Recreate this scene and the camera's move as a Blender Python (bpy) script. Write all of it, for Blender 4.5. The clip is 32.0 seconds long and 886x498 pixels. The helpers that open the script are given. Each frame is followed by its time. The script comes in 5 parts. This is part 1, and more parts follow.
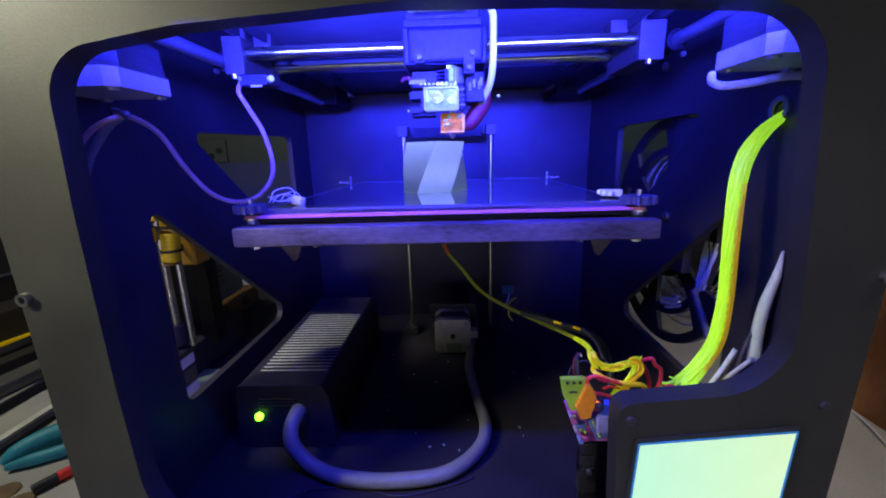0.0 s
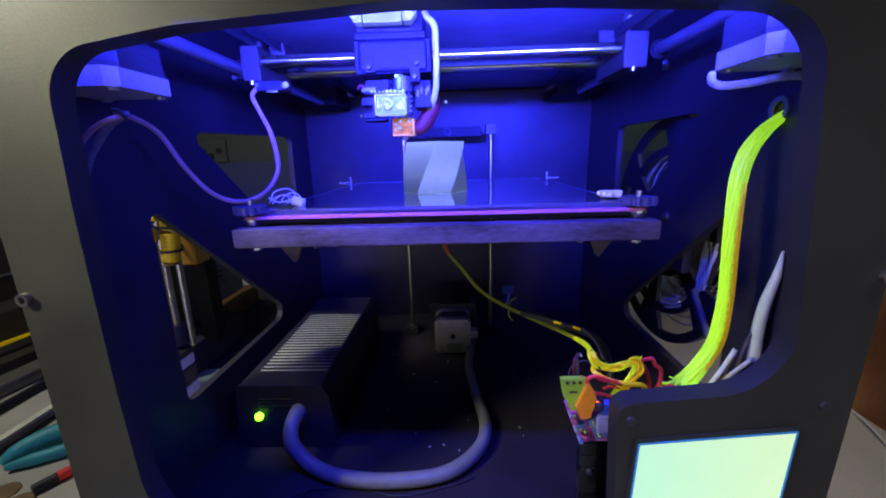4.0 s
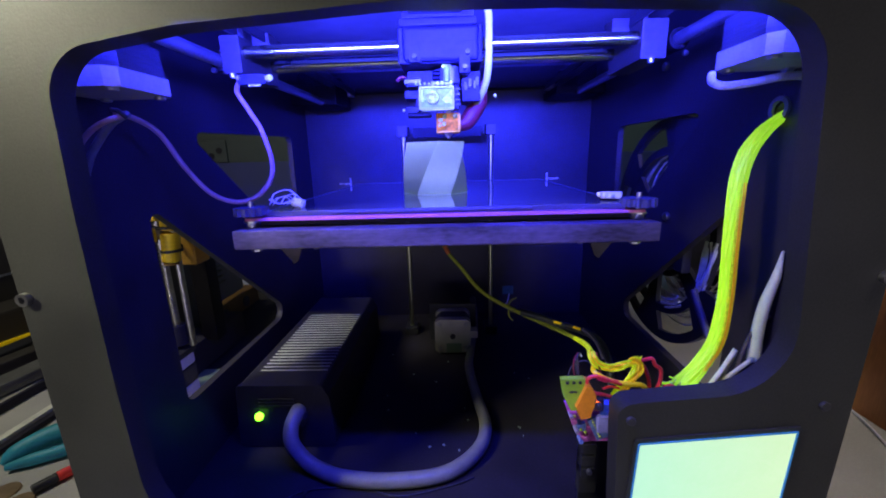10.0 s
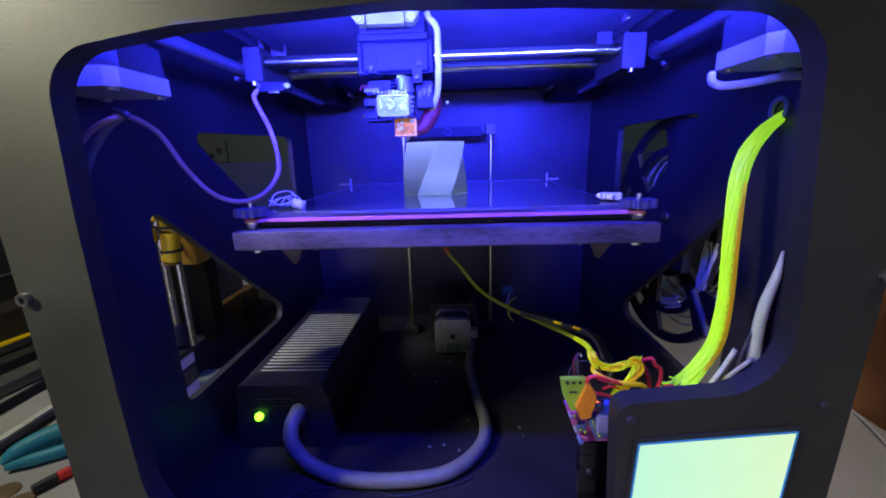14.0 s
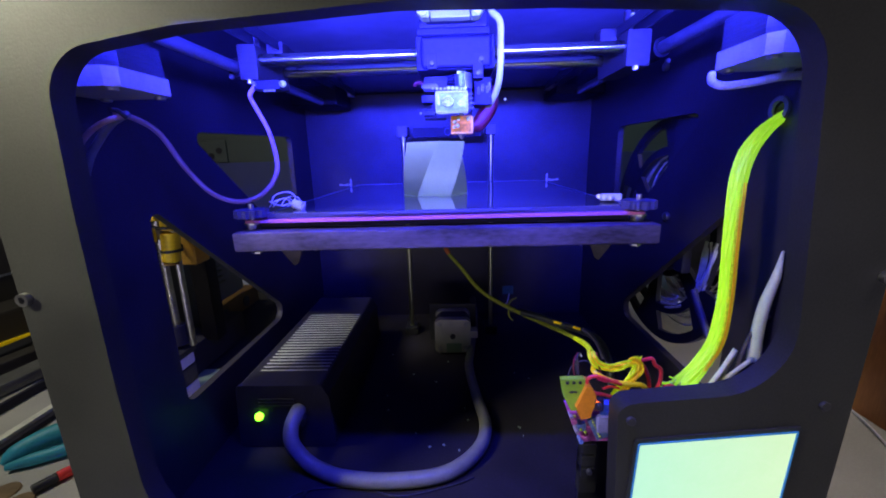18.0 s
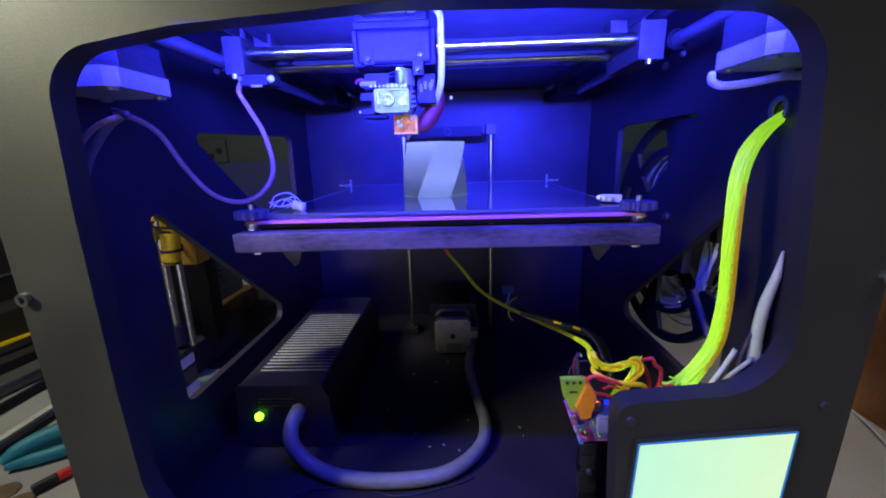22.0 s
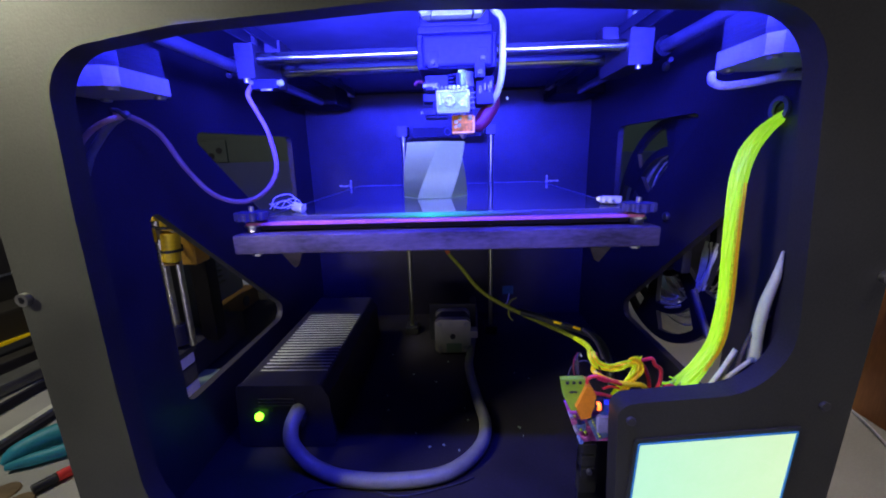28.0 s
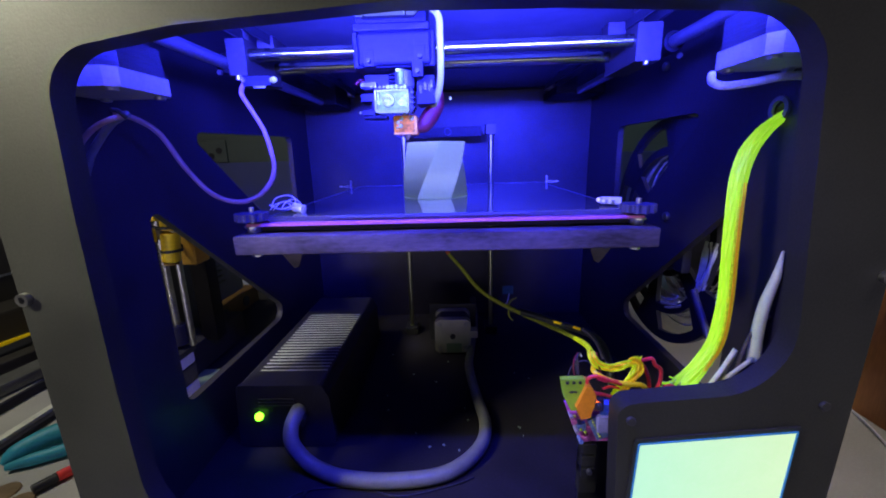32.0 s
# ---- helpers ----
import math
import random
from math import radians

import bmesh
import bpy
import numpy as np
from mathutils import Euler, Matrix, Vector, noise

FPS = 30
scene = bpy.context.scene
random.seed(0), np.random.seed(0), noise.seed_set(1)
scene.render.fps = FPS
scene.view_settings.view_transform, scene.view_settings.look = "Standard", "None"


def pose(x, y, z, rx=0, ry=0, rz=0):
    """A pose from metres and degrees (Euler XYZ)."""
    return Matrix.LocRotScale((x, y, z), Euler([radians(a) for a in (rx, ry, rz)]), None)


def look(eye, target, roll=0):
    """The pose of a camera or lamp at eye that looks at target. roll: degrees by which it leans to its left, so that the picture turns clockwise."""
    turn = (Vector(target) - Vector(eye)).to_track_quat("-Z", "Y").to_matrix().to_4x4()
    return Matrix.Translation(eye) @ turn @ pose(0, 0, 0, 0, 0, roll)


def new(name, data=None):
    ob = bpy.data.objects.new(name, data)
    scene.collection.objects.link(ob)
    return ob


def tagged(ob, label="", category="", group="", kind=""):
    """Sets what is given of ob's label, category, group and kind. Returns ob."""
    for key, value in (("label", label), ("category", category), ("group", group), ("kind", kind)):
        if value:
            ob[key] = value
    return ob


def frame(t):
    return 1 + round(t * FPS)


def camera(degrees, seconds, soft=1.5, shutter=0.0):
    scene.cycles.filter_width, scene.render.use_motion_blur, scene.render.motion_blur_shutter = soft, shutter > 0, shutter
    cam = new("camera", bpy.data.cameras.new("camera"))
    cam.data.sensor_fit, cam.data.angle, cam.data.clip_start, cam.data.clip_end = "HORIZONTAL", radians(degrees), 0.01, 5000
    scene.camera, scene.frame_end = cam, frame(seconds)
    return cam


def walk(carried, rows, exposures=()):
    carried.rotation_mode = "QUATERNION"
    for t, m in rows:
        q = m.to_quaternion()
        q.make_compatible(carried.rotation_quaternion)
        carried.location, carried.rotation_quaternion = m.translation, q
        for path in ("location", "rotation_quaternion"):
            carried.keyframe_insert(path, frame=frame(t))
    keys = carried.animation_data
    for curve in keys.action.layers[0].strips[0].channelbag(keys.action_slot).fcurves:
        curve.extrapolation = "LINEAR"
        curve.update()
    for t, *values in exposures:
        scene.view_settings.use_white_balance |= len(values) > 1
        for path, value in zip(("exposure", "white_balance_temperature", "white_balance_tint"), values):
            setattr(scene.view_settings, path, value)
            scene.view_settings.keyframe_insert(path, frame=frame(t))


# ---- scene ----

# Camera: held still in front of the open machine
cam = camera(98.1, 32.0, soft=1.9)
EYE = Vector((0.0074, -0.2068, 0.0218))
AIM = Vector((-math.sin(radians(2.03)) * math.cos(radians(13.59)), math.cos(radians(2.03)) * math.cos(radians(13.59)), -math.sin(radians(13.59))))
VIEW = look(EYE, EYE + AIM, -1.64)
walk(cam, [(0.0, VIEW), (32.0, VIEW)])

# Main levels of the machine, in metres
WALL_L, WALL_R, BACK, FLOOR, TOP = -0.193, 0.189, 0.335, -0.210, 0.150
TABLE = -0.235
PANEL_F, PANEL_B = -0.046, -0.035
PRINT_X, PRINT_Y, PRINT_R = -0.00746, 0.08942, 0.02398
GLASS_Z, PRINT_TOP = -0.0055, 0.0332


# ---------------------------------------------------------------- light
world = bpy.data.worlds.new("room_dark")
scene.world = world
world.use_nodes = True
world.node_tree.nodes["Background"].inputs["Color"].default_value = (0.9, 0.95, 1.0, 1)
world.node_tree.nodes["Background"].inputs["Strength"].default_value = 0.01


def area_lamp(name, place, target, power, colour, sx, sy, spread=180):
    data = bpy.data.lights.new(name, "AREA")
    data.shape, data.size, data.size_y = "RECTANGLE", sx, sy
    data.energy, data.color, data.spread = power, colour, radians(spread)
    ob = new(name, data)
    ob.matrix_world = look(place, target)
    return ob


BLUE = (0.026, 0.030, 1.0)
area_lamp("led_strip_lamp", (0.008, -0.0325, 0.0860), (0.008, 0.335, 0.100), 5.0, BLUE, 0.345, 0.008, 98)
# Added blue fill before the panel, for the bed, bar and floor.
area_lamp("led_low_fill", (0.00, -0.0560, 0.0760), (0.00, -0.012, -0.018), 0.58, BLUE, 0.20, 0.005, 112)
# Added wide blue fill that carries the strip's light into the corners.
area_lamp("led_side_fill", (0.00, -0.0330, 0.0830), (0.00, 0.20, 0.062), 1.25, BLUE, 0.345, 0.005, 178)
# Unseen fill added to brighten the front board from the left.
area_lamp("left_panel_fill", (-0.46, -0.26, 0.26), (-0.185, -0.046, 0.03), 0.38, (1.0, 0.98, 0.72), 0.08, 0.08, 56)
# Added fill, placed so light falls through the left windows onto the ribs.
area_lamp("left_window_fill", (-0.62, 0.00, 0.60), (-0.20, 0.12, -0.15), 2.5, (1.0, 0.96, 0.80), 0.14, 0.14)
# Broad unseen fill added in front to lift the panel and the dark interior.
area_lamp("front_fill", (0.05, -2.0, -0.27), (0.0, 0.0, 0.0), 10.5, (0.57, 0.53, 0.79), 2.8, 0.4)
# Added fill on the rear wall, standing in for light spilt out there.
area_lamp("rear_wall_fill", (0.1, 0.84, 0.70), (0.1, 0.93, 0.10), 1.1, (0.45, 0.72, 1.0), 1.1, 0.04, 60)
# Unseen fill added for the desk and cabinet on the right.
area_lamp("right_desk_fill", (0.37, -0.16, 0.40), (0.28, 0.08, -0.12), 0.17, (1.0, 0.92, 0.82), 0.06, 0.06, 62)


# ---------------------------------------------------------------- materials
def material(name, colour, rough=0.5, metal=0.0, scale=60.0, vary=0.25, bump=0.15, fine=600.0, emit=None, power=0.0, coat=0.0, stretch=None, trans=0.0, spec=0.5):
    m = bpy.data.materials.new(name)
    m.use_nodes = True
    nt = m.node_tree
    b = nt.nodes["Principled BSDF"]
    b.inputs["Roughness"].default_value, b.inputs["Metallic"].default_value = rough, metal
    b.inputs["Coat Weight"].default_value = coat
    b.inputs["Specular IOR Level"].default_value = spec
    b.inputs["Transmission Weight"].default_value = trans
    co = nt.nodes.new("ShaderNodeTexCoord")
    src = co.outputs["Object"]
    if stretch:
        mp = nt.nodes.new("ShaderNodeMapping")
        mp.inputs["Scale"].default_value = stretch
        nt.links.new(src, mp.inputs["Vector"])
        src = mp.outputs["Vector"]
    n1, n2 = nt.nodes.new("ShaderNodeTexNoise"), nt.nodes.new("ShaderNodeTexNoise")
    n1.inputs["Scale"].default_value, n1.inputs["Detail"].default_value = scale, 5
    n2.inputs["Scale"].default_value, n2.inputs["Detail"].default_value = fine, 3
    for n in (n1, n2):
        nt.links.new(src, n.inputs["Vector"])
    add = nt.nodes.new("ShaderNodeMath")
    add.operation = "ADD"
    half = nt.nodes.new("ShaderNodeMath")
    half.operation, half.inputs[1].default_value = "MULTIPLY", 0.5
    nt.links.new(n2.outputs["Fac"], half.inputs[0])
    nt.links.new(n1.outputs["Fac"], add.inputs[0])
    nt.links.new(half.outputs[0], add.inputs[1])
    ramp = nt.nodes.new("ShaderNodeValToRGB")
    lo = [max(0.0, c * (1 - vary)) for c in colour]
    hi = [min(1.0, c * (1 + vary)) for c in colour]
    ramp.color_ramp.elements[0].position, ramp.color_ramp.elements[0].color = 0.5, (*lo, 1)
    ramp.color_ramp.elements[1].position, ramp.color_ramp.elements[1].color = 1.0, (*hi, 1)
    nt.links.new(add.outputs[0], ramp.inputs["Fac"])
    nt.links.new(ramp.outputs["Color"], b.inputs["Base Color"])
    rr = nt.nodes.new("ShaderNodeMapRange")
    rr.inputs["To Min"].default_value, rr.inputs["To Max"].default_value = max(0.02, rough * 0.8), min(1.0, rough * 1.2)
    nt.links.new(n1.outputs["Fac"], rr.inputs["Value"])
    nt.links.new(rr.outputs["Result"], b.inputs["Roughness"])
    if bump:
        bp = nt.nodes.new("ShaderNodeBump")
        bp.inputs["Strength"].default_value, bp.inputs["Distance"].default_value = bump, 0.0006
        nt.links.new(add.outputs[0], bp.inputs["Height"])
        nt.links.new(bp.outputs["Normal"], b.inputs["Normal"])
    if emit == "base":
        nt.links.new(ramp.outputs["Color"], b.inputs["Emission Color"])
        b.inputs["Emission Strength"].default_value = power
    elif emit:
        b.inputs["Emission Color"].default_value, b.inputs["Emission Strength"].default_value = (*emit, 1), power
    return m


M_PANEL = material("black_painted_board", (0.030, 0.030, 0.026), 0.5, scale=18, vary=0.4, bump=0.25, fine=900)
M_INNER = material("black_inner_board", (0.026, 0.023, 0.034), 0.5, scale=30, vary=0.3, bump=0.2)
M_SIDE = material("black_side_board", (0.027, 0.023, 0.028), 0.55, scale=30, vary=0.3, bump=0.2)
M_CEIL = material("ceiling_board", (0.34, 0.36, 0.36), 0.5, scale=30, vary=0.2)
M_STEEL = material("polished_rod", (0.42, 0.45, 0.26), 0.24, 1.0, scale=80, vary=0.08, bump=0.03)
M_SATIN = material("satin_rod", (0.60, 0.62, 0.34), 0.34, 1.0, scale=80, vary=0.1, bump=0.03)
M_FLOOR = material("black_base_board", (0.019, 0.0165, 0.020), 0.75, scale=30, vary=0.35, bump=0.2, spec=0.2)
M_RAIL = material("brushed_rail", (0.34, 0.34, 0.36), 0.38, 0.9, scale=80, vary=0.15, bump=0.04)
M_SCREW = material("screw_steel", (0.55, 0.54, 0.5), 0.3, 1.0, scale=200, vary=0.2, bump=0.05)
M_ALU = material("raw_aluminium", (0.62, 0.62, 0.60), 0.42, 1.0, scale=60, vary=0.25, bump=0.12, stretch=(0.2, 1, 1))
M_BAR = material("scuffed_aluminium_bar", (0.085, 0.066, 0.085), 0.5, 0.2, scale=70, vary=0.75, bump=0.25, stretch=(0.3, 1, 1))
# Lit copy of the cap metal: low blue imitates blown-out strip light.
M_CAPLIT = material("lit_motor_cap", (0.40, 0.47, 0.060), 0.45, 0.0, scale=90, vary=0.12, bump=0.1)
M_CAP = material("cast_motor_cap", (0.60, 0.58, 0.46), 0.45, 0.4, scale=90, vary=0.12, bump=0.1)
M_LAM = material("motor_laminations", (0.055, 0.053, 0.06), 0.45, 0.3, scale=80, stretch=(1, 1, 12), bump=0.2)
M_BLACK = material("black_plastic", (0.022, 0.022, 0.026), 0.45, scale=70, vary=0.3, bump=0.12)
M_DKPLA = material("printed_dark_plastic", (0.006, 0.005, 0.006), 0.55, spec=0.15, scale=60, vary=0.2, bump=0.3, stretch=(1, 1, 10))
M_ENDPLA = material("grey_printed_plastic", (0.040, 0.036, 0.030), 0.55, spec=0.25, scale=60, vary=0.15, bump=0.3, stretch=(1, 1, 10))
M_BLUEPLA = material("printed_blue_plastic", (0.020, 0.019, 0.034), 0.55, spec=0.25, scale=60, vary=0.15, bump=0.3, stretch=(1, 1, 10))
M_WHITE = material("pale_printed_plastic", (0.27, 0.37, 0.25), 0.30, scale=50, vary=0.05, bump=0.35, fine=300, stretch=(0.2, 0.2, 14))
M_VASE = material("silky_printed_plastic", (0.72, 0.88, 0.105), 0.36, metal=0.35, scale=50, vary=0.05, bump=0.0, spec=1.0)


def layer_lines(m):
    """Level layers of a silky yellow-white print: gloss drawn out upwards and kept sharp sideways."""
    nt = m.node_tree
    b = nt.nodes["Principled BSDF"]
    tan = nt.nodes.new("ShaderNodeTangent")
    tan.direction_type, tan.axis = "RADIAL", "Z"
    nt.links.new(tan.outputs["Tangent"], b.inputs["Tangent"])
    b.inputs["Anisotropic"].default_value, b.inputs["Anisotropic Rotation"].default_value = 1.0, 0.25
    b.inputs["Specular Tint"].default_value = (0.92, 1.0, 0.06, 1)


layer_lines(M_VASE)

M_CLEAR = material("clear_duct_plastic", (0.40, 0.50, 0.035), 0.25, scale=120, vary=0.12, bump=0.3)
# Emission puts the duct's bright spots into the plastic itself.
M_LIT = material("glowing_duct_plastic", (0.34, 0.52, 0.010), 0.3, scale=210, vary=0.85, bump=0.6, fine=420, emit="base", power=0.5)
M_HAZE = material("hazy_blue_plastic", (0.075, 0.080, 0.085), 0.3, scale=120, vary=0.3, bump=0.2)
M_TUBE = material("white_tube", (0.60, 0.69, 0.105), 0.4, scale=80, vary=0.08, bump=0.05)
# Slight emission added so the tape stays orange under the blue lamps.
M_KAPTON = material("amber_tape", (0.72, 0.26, 0.008), 0.35, 0.0, scale=250, vary=0.5, bump=1.0, fine=500, emit=(0.85, 0.25, 0.03), power=0.12, spec=0.03)
# Weaker copy of the duct's glow, for its dimmer pieces.
M_DIMLIT = material("dim_glowing_duct", (0.17, 0.30, 0.012), 0.3, scale=160, vary=0.5, bump=0.4, fine=420, emit="base", power=0.45)
M_BRASS = material("brass_nozzle", (0.75, 0.62, 0.45), 0.3, 1.0)
M_GEDGE = material("ground_glass_edge", (0.055, 0.05, 0.10), 0.6, scale=120, vary=0.4, bump=0.1, stretch=(0.2, 1, 1))
M_GRIM = material("pale_ground_rim", (0.10, 0.11, 0.14), 0.5, scale=150, vary=0.5, bump=0.1)
M_GLASS = material("bed_glass", (0.085, 0.085, 0.105), 0.05, scale=20, vary=0.15, bump=0.0, coat=1.0, spec=1.0)
M_PCB = material("red_heater_board", (0.60, 0.16, 0.36), 0.45, scale=60, vary=0.1, bump=0.05)
M_CORK = material("dark_insulation", (0.02, 0.018, 0.02), 0.9, scale=150)
# Sleeve and fibres emit, in place of the braid's fluorescence in blue light.
M_SLEEVE = material("glowing_sleeve", (0.50, 0.85, 0.006), 0.5, scale=120, vary=0.15, bump=0.5, fine=900, emit=(0.35, 0.72, 0.02), power=0.62)
M_FIBRE = material("glowing_sleeve_fibre", (0.62, 0.85, 0.04), 0.5, scale=200, vary=0.25, bump=0.2, emit=(0.38, 0.72, 0.05), power=0.66)
# Dim copy of the braid: the shade under the bed is in its colour.
M_BRAID = material("shaded_green_braid", (0.22, 0.27, 0.02), 0.55, scale=300, vary=0.35, bump=0.6, fine=900, emit=(0.50, 0.50, 0.0), power=0.03)
# Bright copy of the braid, with glow added for the near strands.
M_BRAIDN = material("glowing_yellow_braid", (0.60, 0.72, 0.004), 0.55, scale=260, vary=0.5, bump=0.8, fine=900, emit=(0.42, 0.58, 0.0), power=0.36)
# Orange and yellow both get a little emission to brighten them.
M_ORANGE = material("orange_wire", (0.85, 0.46, 0.004), 0.5, scale=200, vary=0.2, emit=(0.85, 0.48, 0.0), power=0.14)
M_YELLOW = material("yellow_wire", (0.85, 0.62, 0.006), 0.45, scale=200, vary=0.1, emit=(0.85, 0.55, 0.0), power=0.12)
M_RED = material("red_wire", (0.95, 0.05, 0.045), 0.4, scale=200, vary=0.15)
M_BRWIRE = material("brown_red_wire", (0.16, 0.012, 0.012), 0.5, scale=200, vary=0.3)
M_CABLE = material("grey_cable", (0.19, 0.19, 0.16), 0.42, scale=120, vary=0.15, bump=0.1)
M_WCABLE = material("white_cable", (0.70, 0.68, 0.75), 0.45, scale=120, vary=0.08)
M_WHOSE = material("white_vinyl_sheath", (0.80, 0.78, 0.42), 0.45, scale=120, vary=0.08)
M_SHRINK = material("rust_red_sleeve", (0.45, 0.10, 0.02), 0.5, scale=200, vary=0.3)
M_BRNWIRE = material("dull_brown_wire", (0.22, 0.15, 0.10), 0.5, scale=200, vary=0.3)
M_PINK = material("pale_sheathed_cable", (0.44, 0.27, 0.22), 0.5, scale=120, vary=0.1)
M_GREEN = material("green_terminal", (0.30, 0.52, 0.03), 0.45, scale=120, vary=0.12, bump=0.1)
M_FUSE = material("orange_fuse", (0.95, 0.30, 0.012), 0.45, scale=150, vary=0.15)
M_BOARD = material("purple_circuit_board", (0.45, 0.09, 0.42), 0.4, scale=150, vary=0.4)
M_BOARDB = material("blue_driver_board", (0.15, 0.22, 0.6), 0.4, scale=150, vary=0.3)
M_PADBLUE = material("lavender_ceramic", (0.34, 0.32, 0.55), 0.4, scale=150, vary=0.2)
M_PLUGBLUE = material("blue_plug_plastic", (0.10, 0.22, 0.75), 0.4, scale=150, vary=0.2)
M_PINKPCB = material("pink_solder_mask", (0.60, 0.16, 0.45), 0.4, scale=150, vary=0.3)
M_SCREEN = material("lit_screen", (0.15, 0.20, 0.16), 0.3, bump=0, emit=(0.58, 1.0, 0.66), power=0.90)
def tint_across(m, left, right, x0, x1):
    """A glow that shifts evenly from one tint to another along x."""
    nt = m.node_tree
    co, sep, mr, mix = (nt.nodes.new(k) for k in ("ShaderNodeTexCoord", "ShaderNodeSeparateXYZ", "ShaderNodeMapRange", "ShaderNodeMix"))
    mix.data_type = "RGBA"
    mr.inputs["From Min"].default_value, mr.inputs["From Max"].default_value = x0, x1
    mix.inputs[6].default_value, mix.inputs[7].default_value = (*left, 1), (*right, 1)
    nt.links.new(co.outputs["Object"], sep.inputs[0])
    nt.links.new(sep.outputs["X"], mr.inputs["Value"])
    nt.links.new(mr.outputs["Result"], mix.inputs[0])
    nt.links.new(mix.outputs[2], nt.nodes["Principled BSDF"].inputs["Emission Color"])


tint_across(M_SCREEN, (0.56, 1.0, 0.72), (0.74, 1.0, 0.60), -0.037, 0.034)
M_EDGE = material("screen_rim", (0.05, 0.2, 0.5), 0.3, bump=0, emit=(0.02, 0.30, 0.75), power=0.3)
M_LED = material("green_led", (0.5, 0.9, 0.1), 0.3, bump=0, emit=(0.22, 1.0, 0.02), power=5.0)
M_CYAN = material("cyan_bed_lamp", (0.055, 0.07, 0.10), 0.6, bump=0, emit=(0.02, 0.90, 0.38), power=0.75)


def fade_out(m, reach):
    """A glow that is strongest in the middle and dies away along x, as a lamp inside a glass edge does."""
    nt = m.node_tree
    b = nt.nodes["Principled BSDF"]
    co, sep, ab, mr, pw, mul = (nt.nodes.new(k) for k in ("ShaderNodeTexCoord", "ShaderNodeSeparateXYZ", "ShaderNodeMath", "ShaderNodeMapRange", "ShaderNodeMath", "ShaderNodeMath"))
    ab.operation, pw.operation, mul.operation = "ABSOLUTE", "POWER", "MULTIPLY"
    mr.inputs["From Max"].default_value, mr.inputs["To Min"].default_value, mr.inputs["To Max"].default_value = reach, 1.0, 0.0
    pw.inputs[1].default_value, mul.inputs[1].default_value = 2.4, b.inputs["Emission Strength"].default_value
    nt.links.new(co.outputs["Object"], sep.inputs[0])
    nt.links.new(sep.outputs["X"], ab.inputs[0])
    nt.links.new(ab.outputs[0], mr.inputs["Value"])
    nt.links.new(mr.outputs["Result"], pw.inputs[0])
    nt.links.new(pw.outputs[0], mul.inputs[0])
    nt.links.new(mul.outputs[0], b.inputs["Emission Strength"])


fade_out(M_CYAN, 0.052)
M_HOT = material("orange_board_lamp", (0.8, 0.3, 0.05), 0.3, bump=0, emit=(1.0, 0.12, 0.010), power=4.5)
M_KNOB = material("knob_plastic", (0.05, 0.045, 0.09), 0.45, scale=90, vary=0.25, bump=0.2)
M_TEALDK = material("dim_teal_board", (0.04, 0.14, 0.16), 0.5, scale=150, vary=0.3)
M_PSU = material("psu_case", (0.026, 0.025, 0.034), 0.5, spec=0.25, scale=80, vary=0.2, bump=0.15)
# Pale tone puts the highlights on the black case's ribs into their colour.
M_FIN = material("psu_rib_highlights", (0.34, 0.34, 0.30), 0.30, scale=80, vary=0.2, bump=0.1)
M_DESK = material("grey_desk", (0.46, 0.45, 0.42), 0.5, scale=12, vary=0.15, bump=0.1)
M_FIL = material("white_filament", (0.78, 0.78, 0.70), 0.4, scale=150, vary=0.2)
M_WOOD = material("orange_wood", (0.42, 0.17, 0.05), 0.5, scale=8, vary=0.25, bump=0.1, stretch=(1, 1, 0.15))
M_ROOM = material("room_wall", (0.09, 0.11, 0.10), 0.85, scale=6, vary=0.15)
M_SPLASH = material("blue_grey_wall_board", (0.06, 0.07, 0.22), 0.5, scale=10, vary=0.1)
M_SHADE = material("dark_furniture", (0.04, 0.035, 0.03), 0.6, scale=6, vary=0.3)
M_DKALU = material("dull_profile", (0.16, 0.16, 0.15), 0.5, 0.4, scale=60, vary=0.25, bump=0.12)
M_YPRINT = material("yellow_printed_plastic", (0.80, 0.55, 0.02), 0.45, scale=60, vary=0.12, bump=0.3, stretch=(1, 1, 10))
# Darker copy of the yellow plastic, with shade put into the colour.
M_YSHADE = material("shaded_yellow_plastic", (0.42, 0.22, 0.02), 0.5, scale=60, vary=0.15, bump=0.3, stretch=(1, 1, 10))
M_YDULL = material("dull_yellow_plastic", (0.15, 0.080, 0.015), 0.6, scale=60, vary=0.3, bump=0.3)
M_TEAL = material("teal_rubber", (0.03, 0.32, 0.42), 0.5, scale=60, vary=0.2)
M_COPPER = material("copper_coin", (0.55, 0.40, 0.25), 0.35, 0.8, scale=60, vary=0.2)


# ---------------------------------------------------------------- mesh helpers
def thing(name, place, label, category, group="", kind=""):
    ob = new(name)
    ob.location = place
    ob.empty_display_size = 0.01
    return tagged(ob, label, category, group, kind)


def base_of(ob):
    p = Vector((0, 0, 0))
    while ob is not None:
        p += ob.location
        ob = ob.parent
    return p


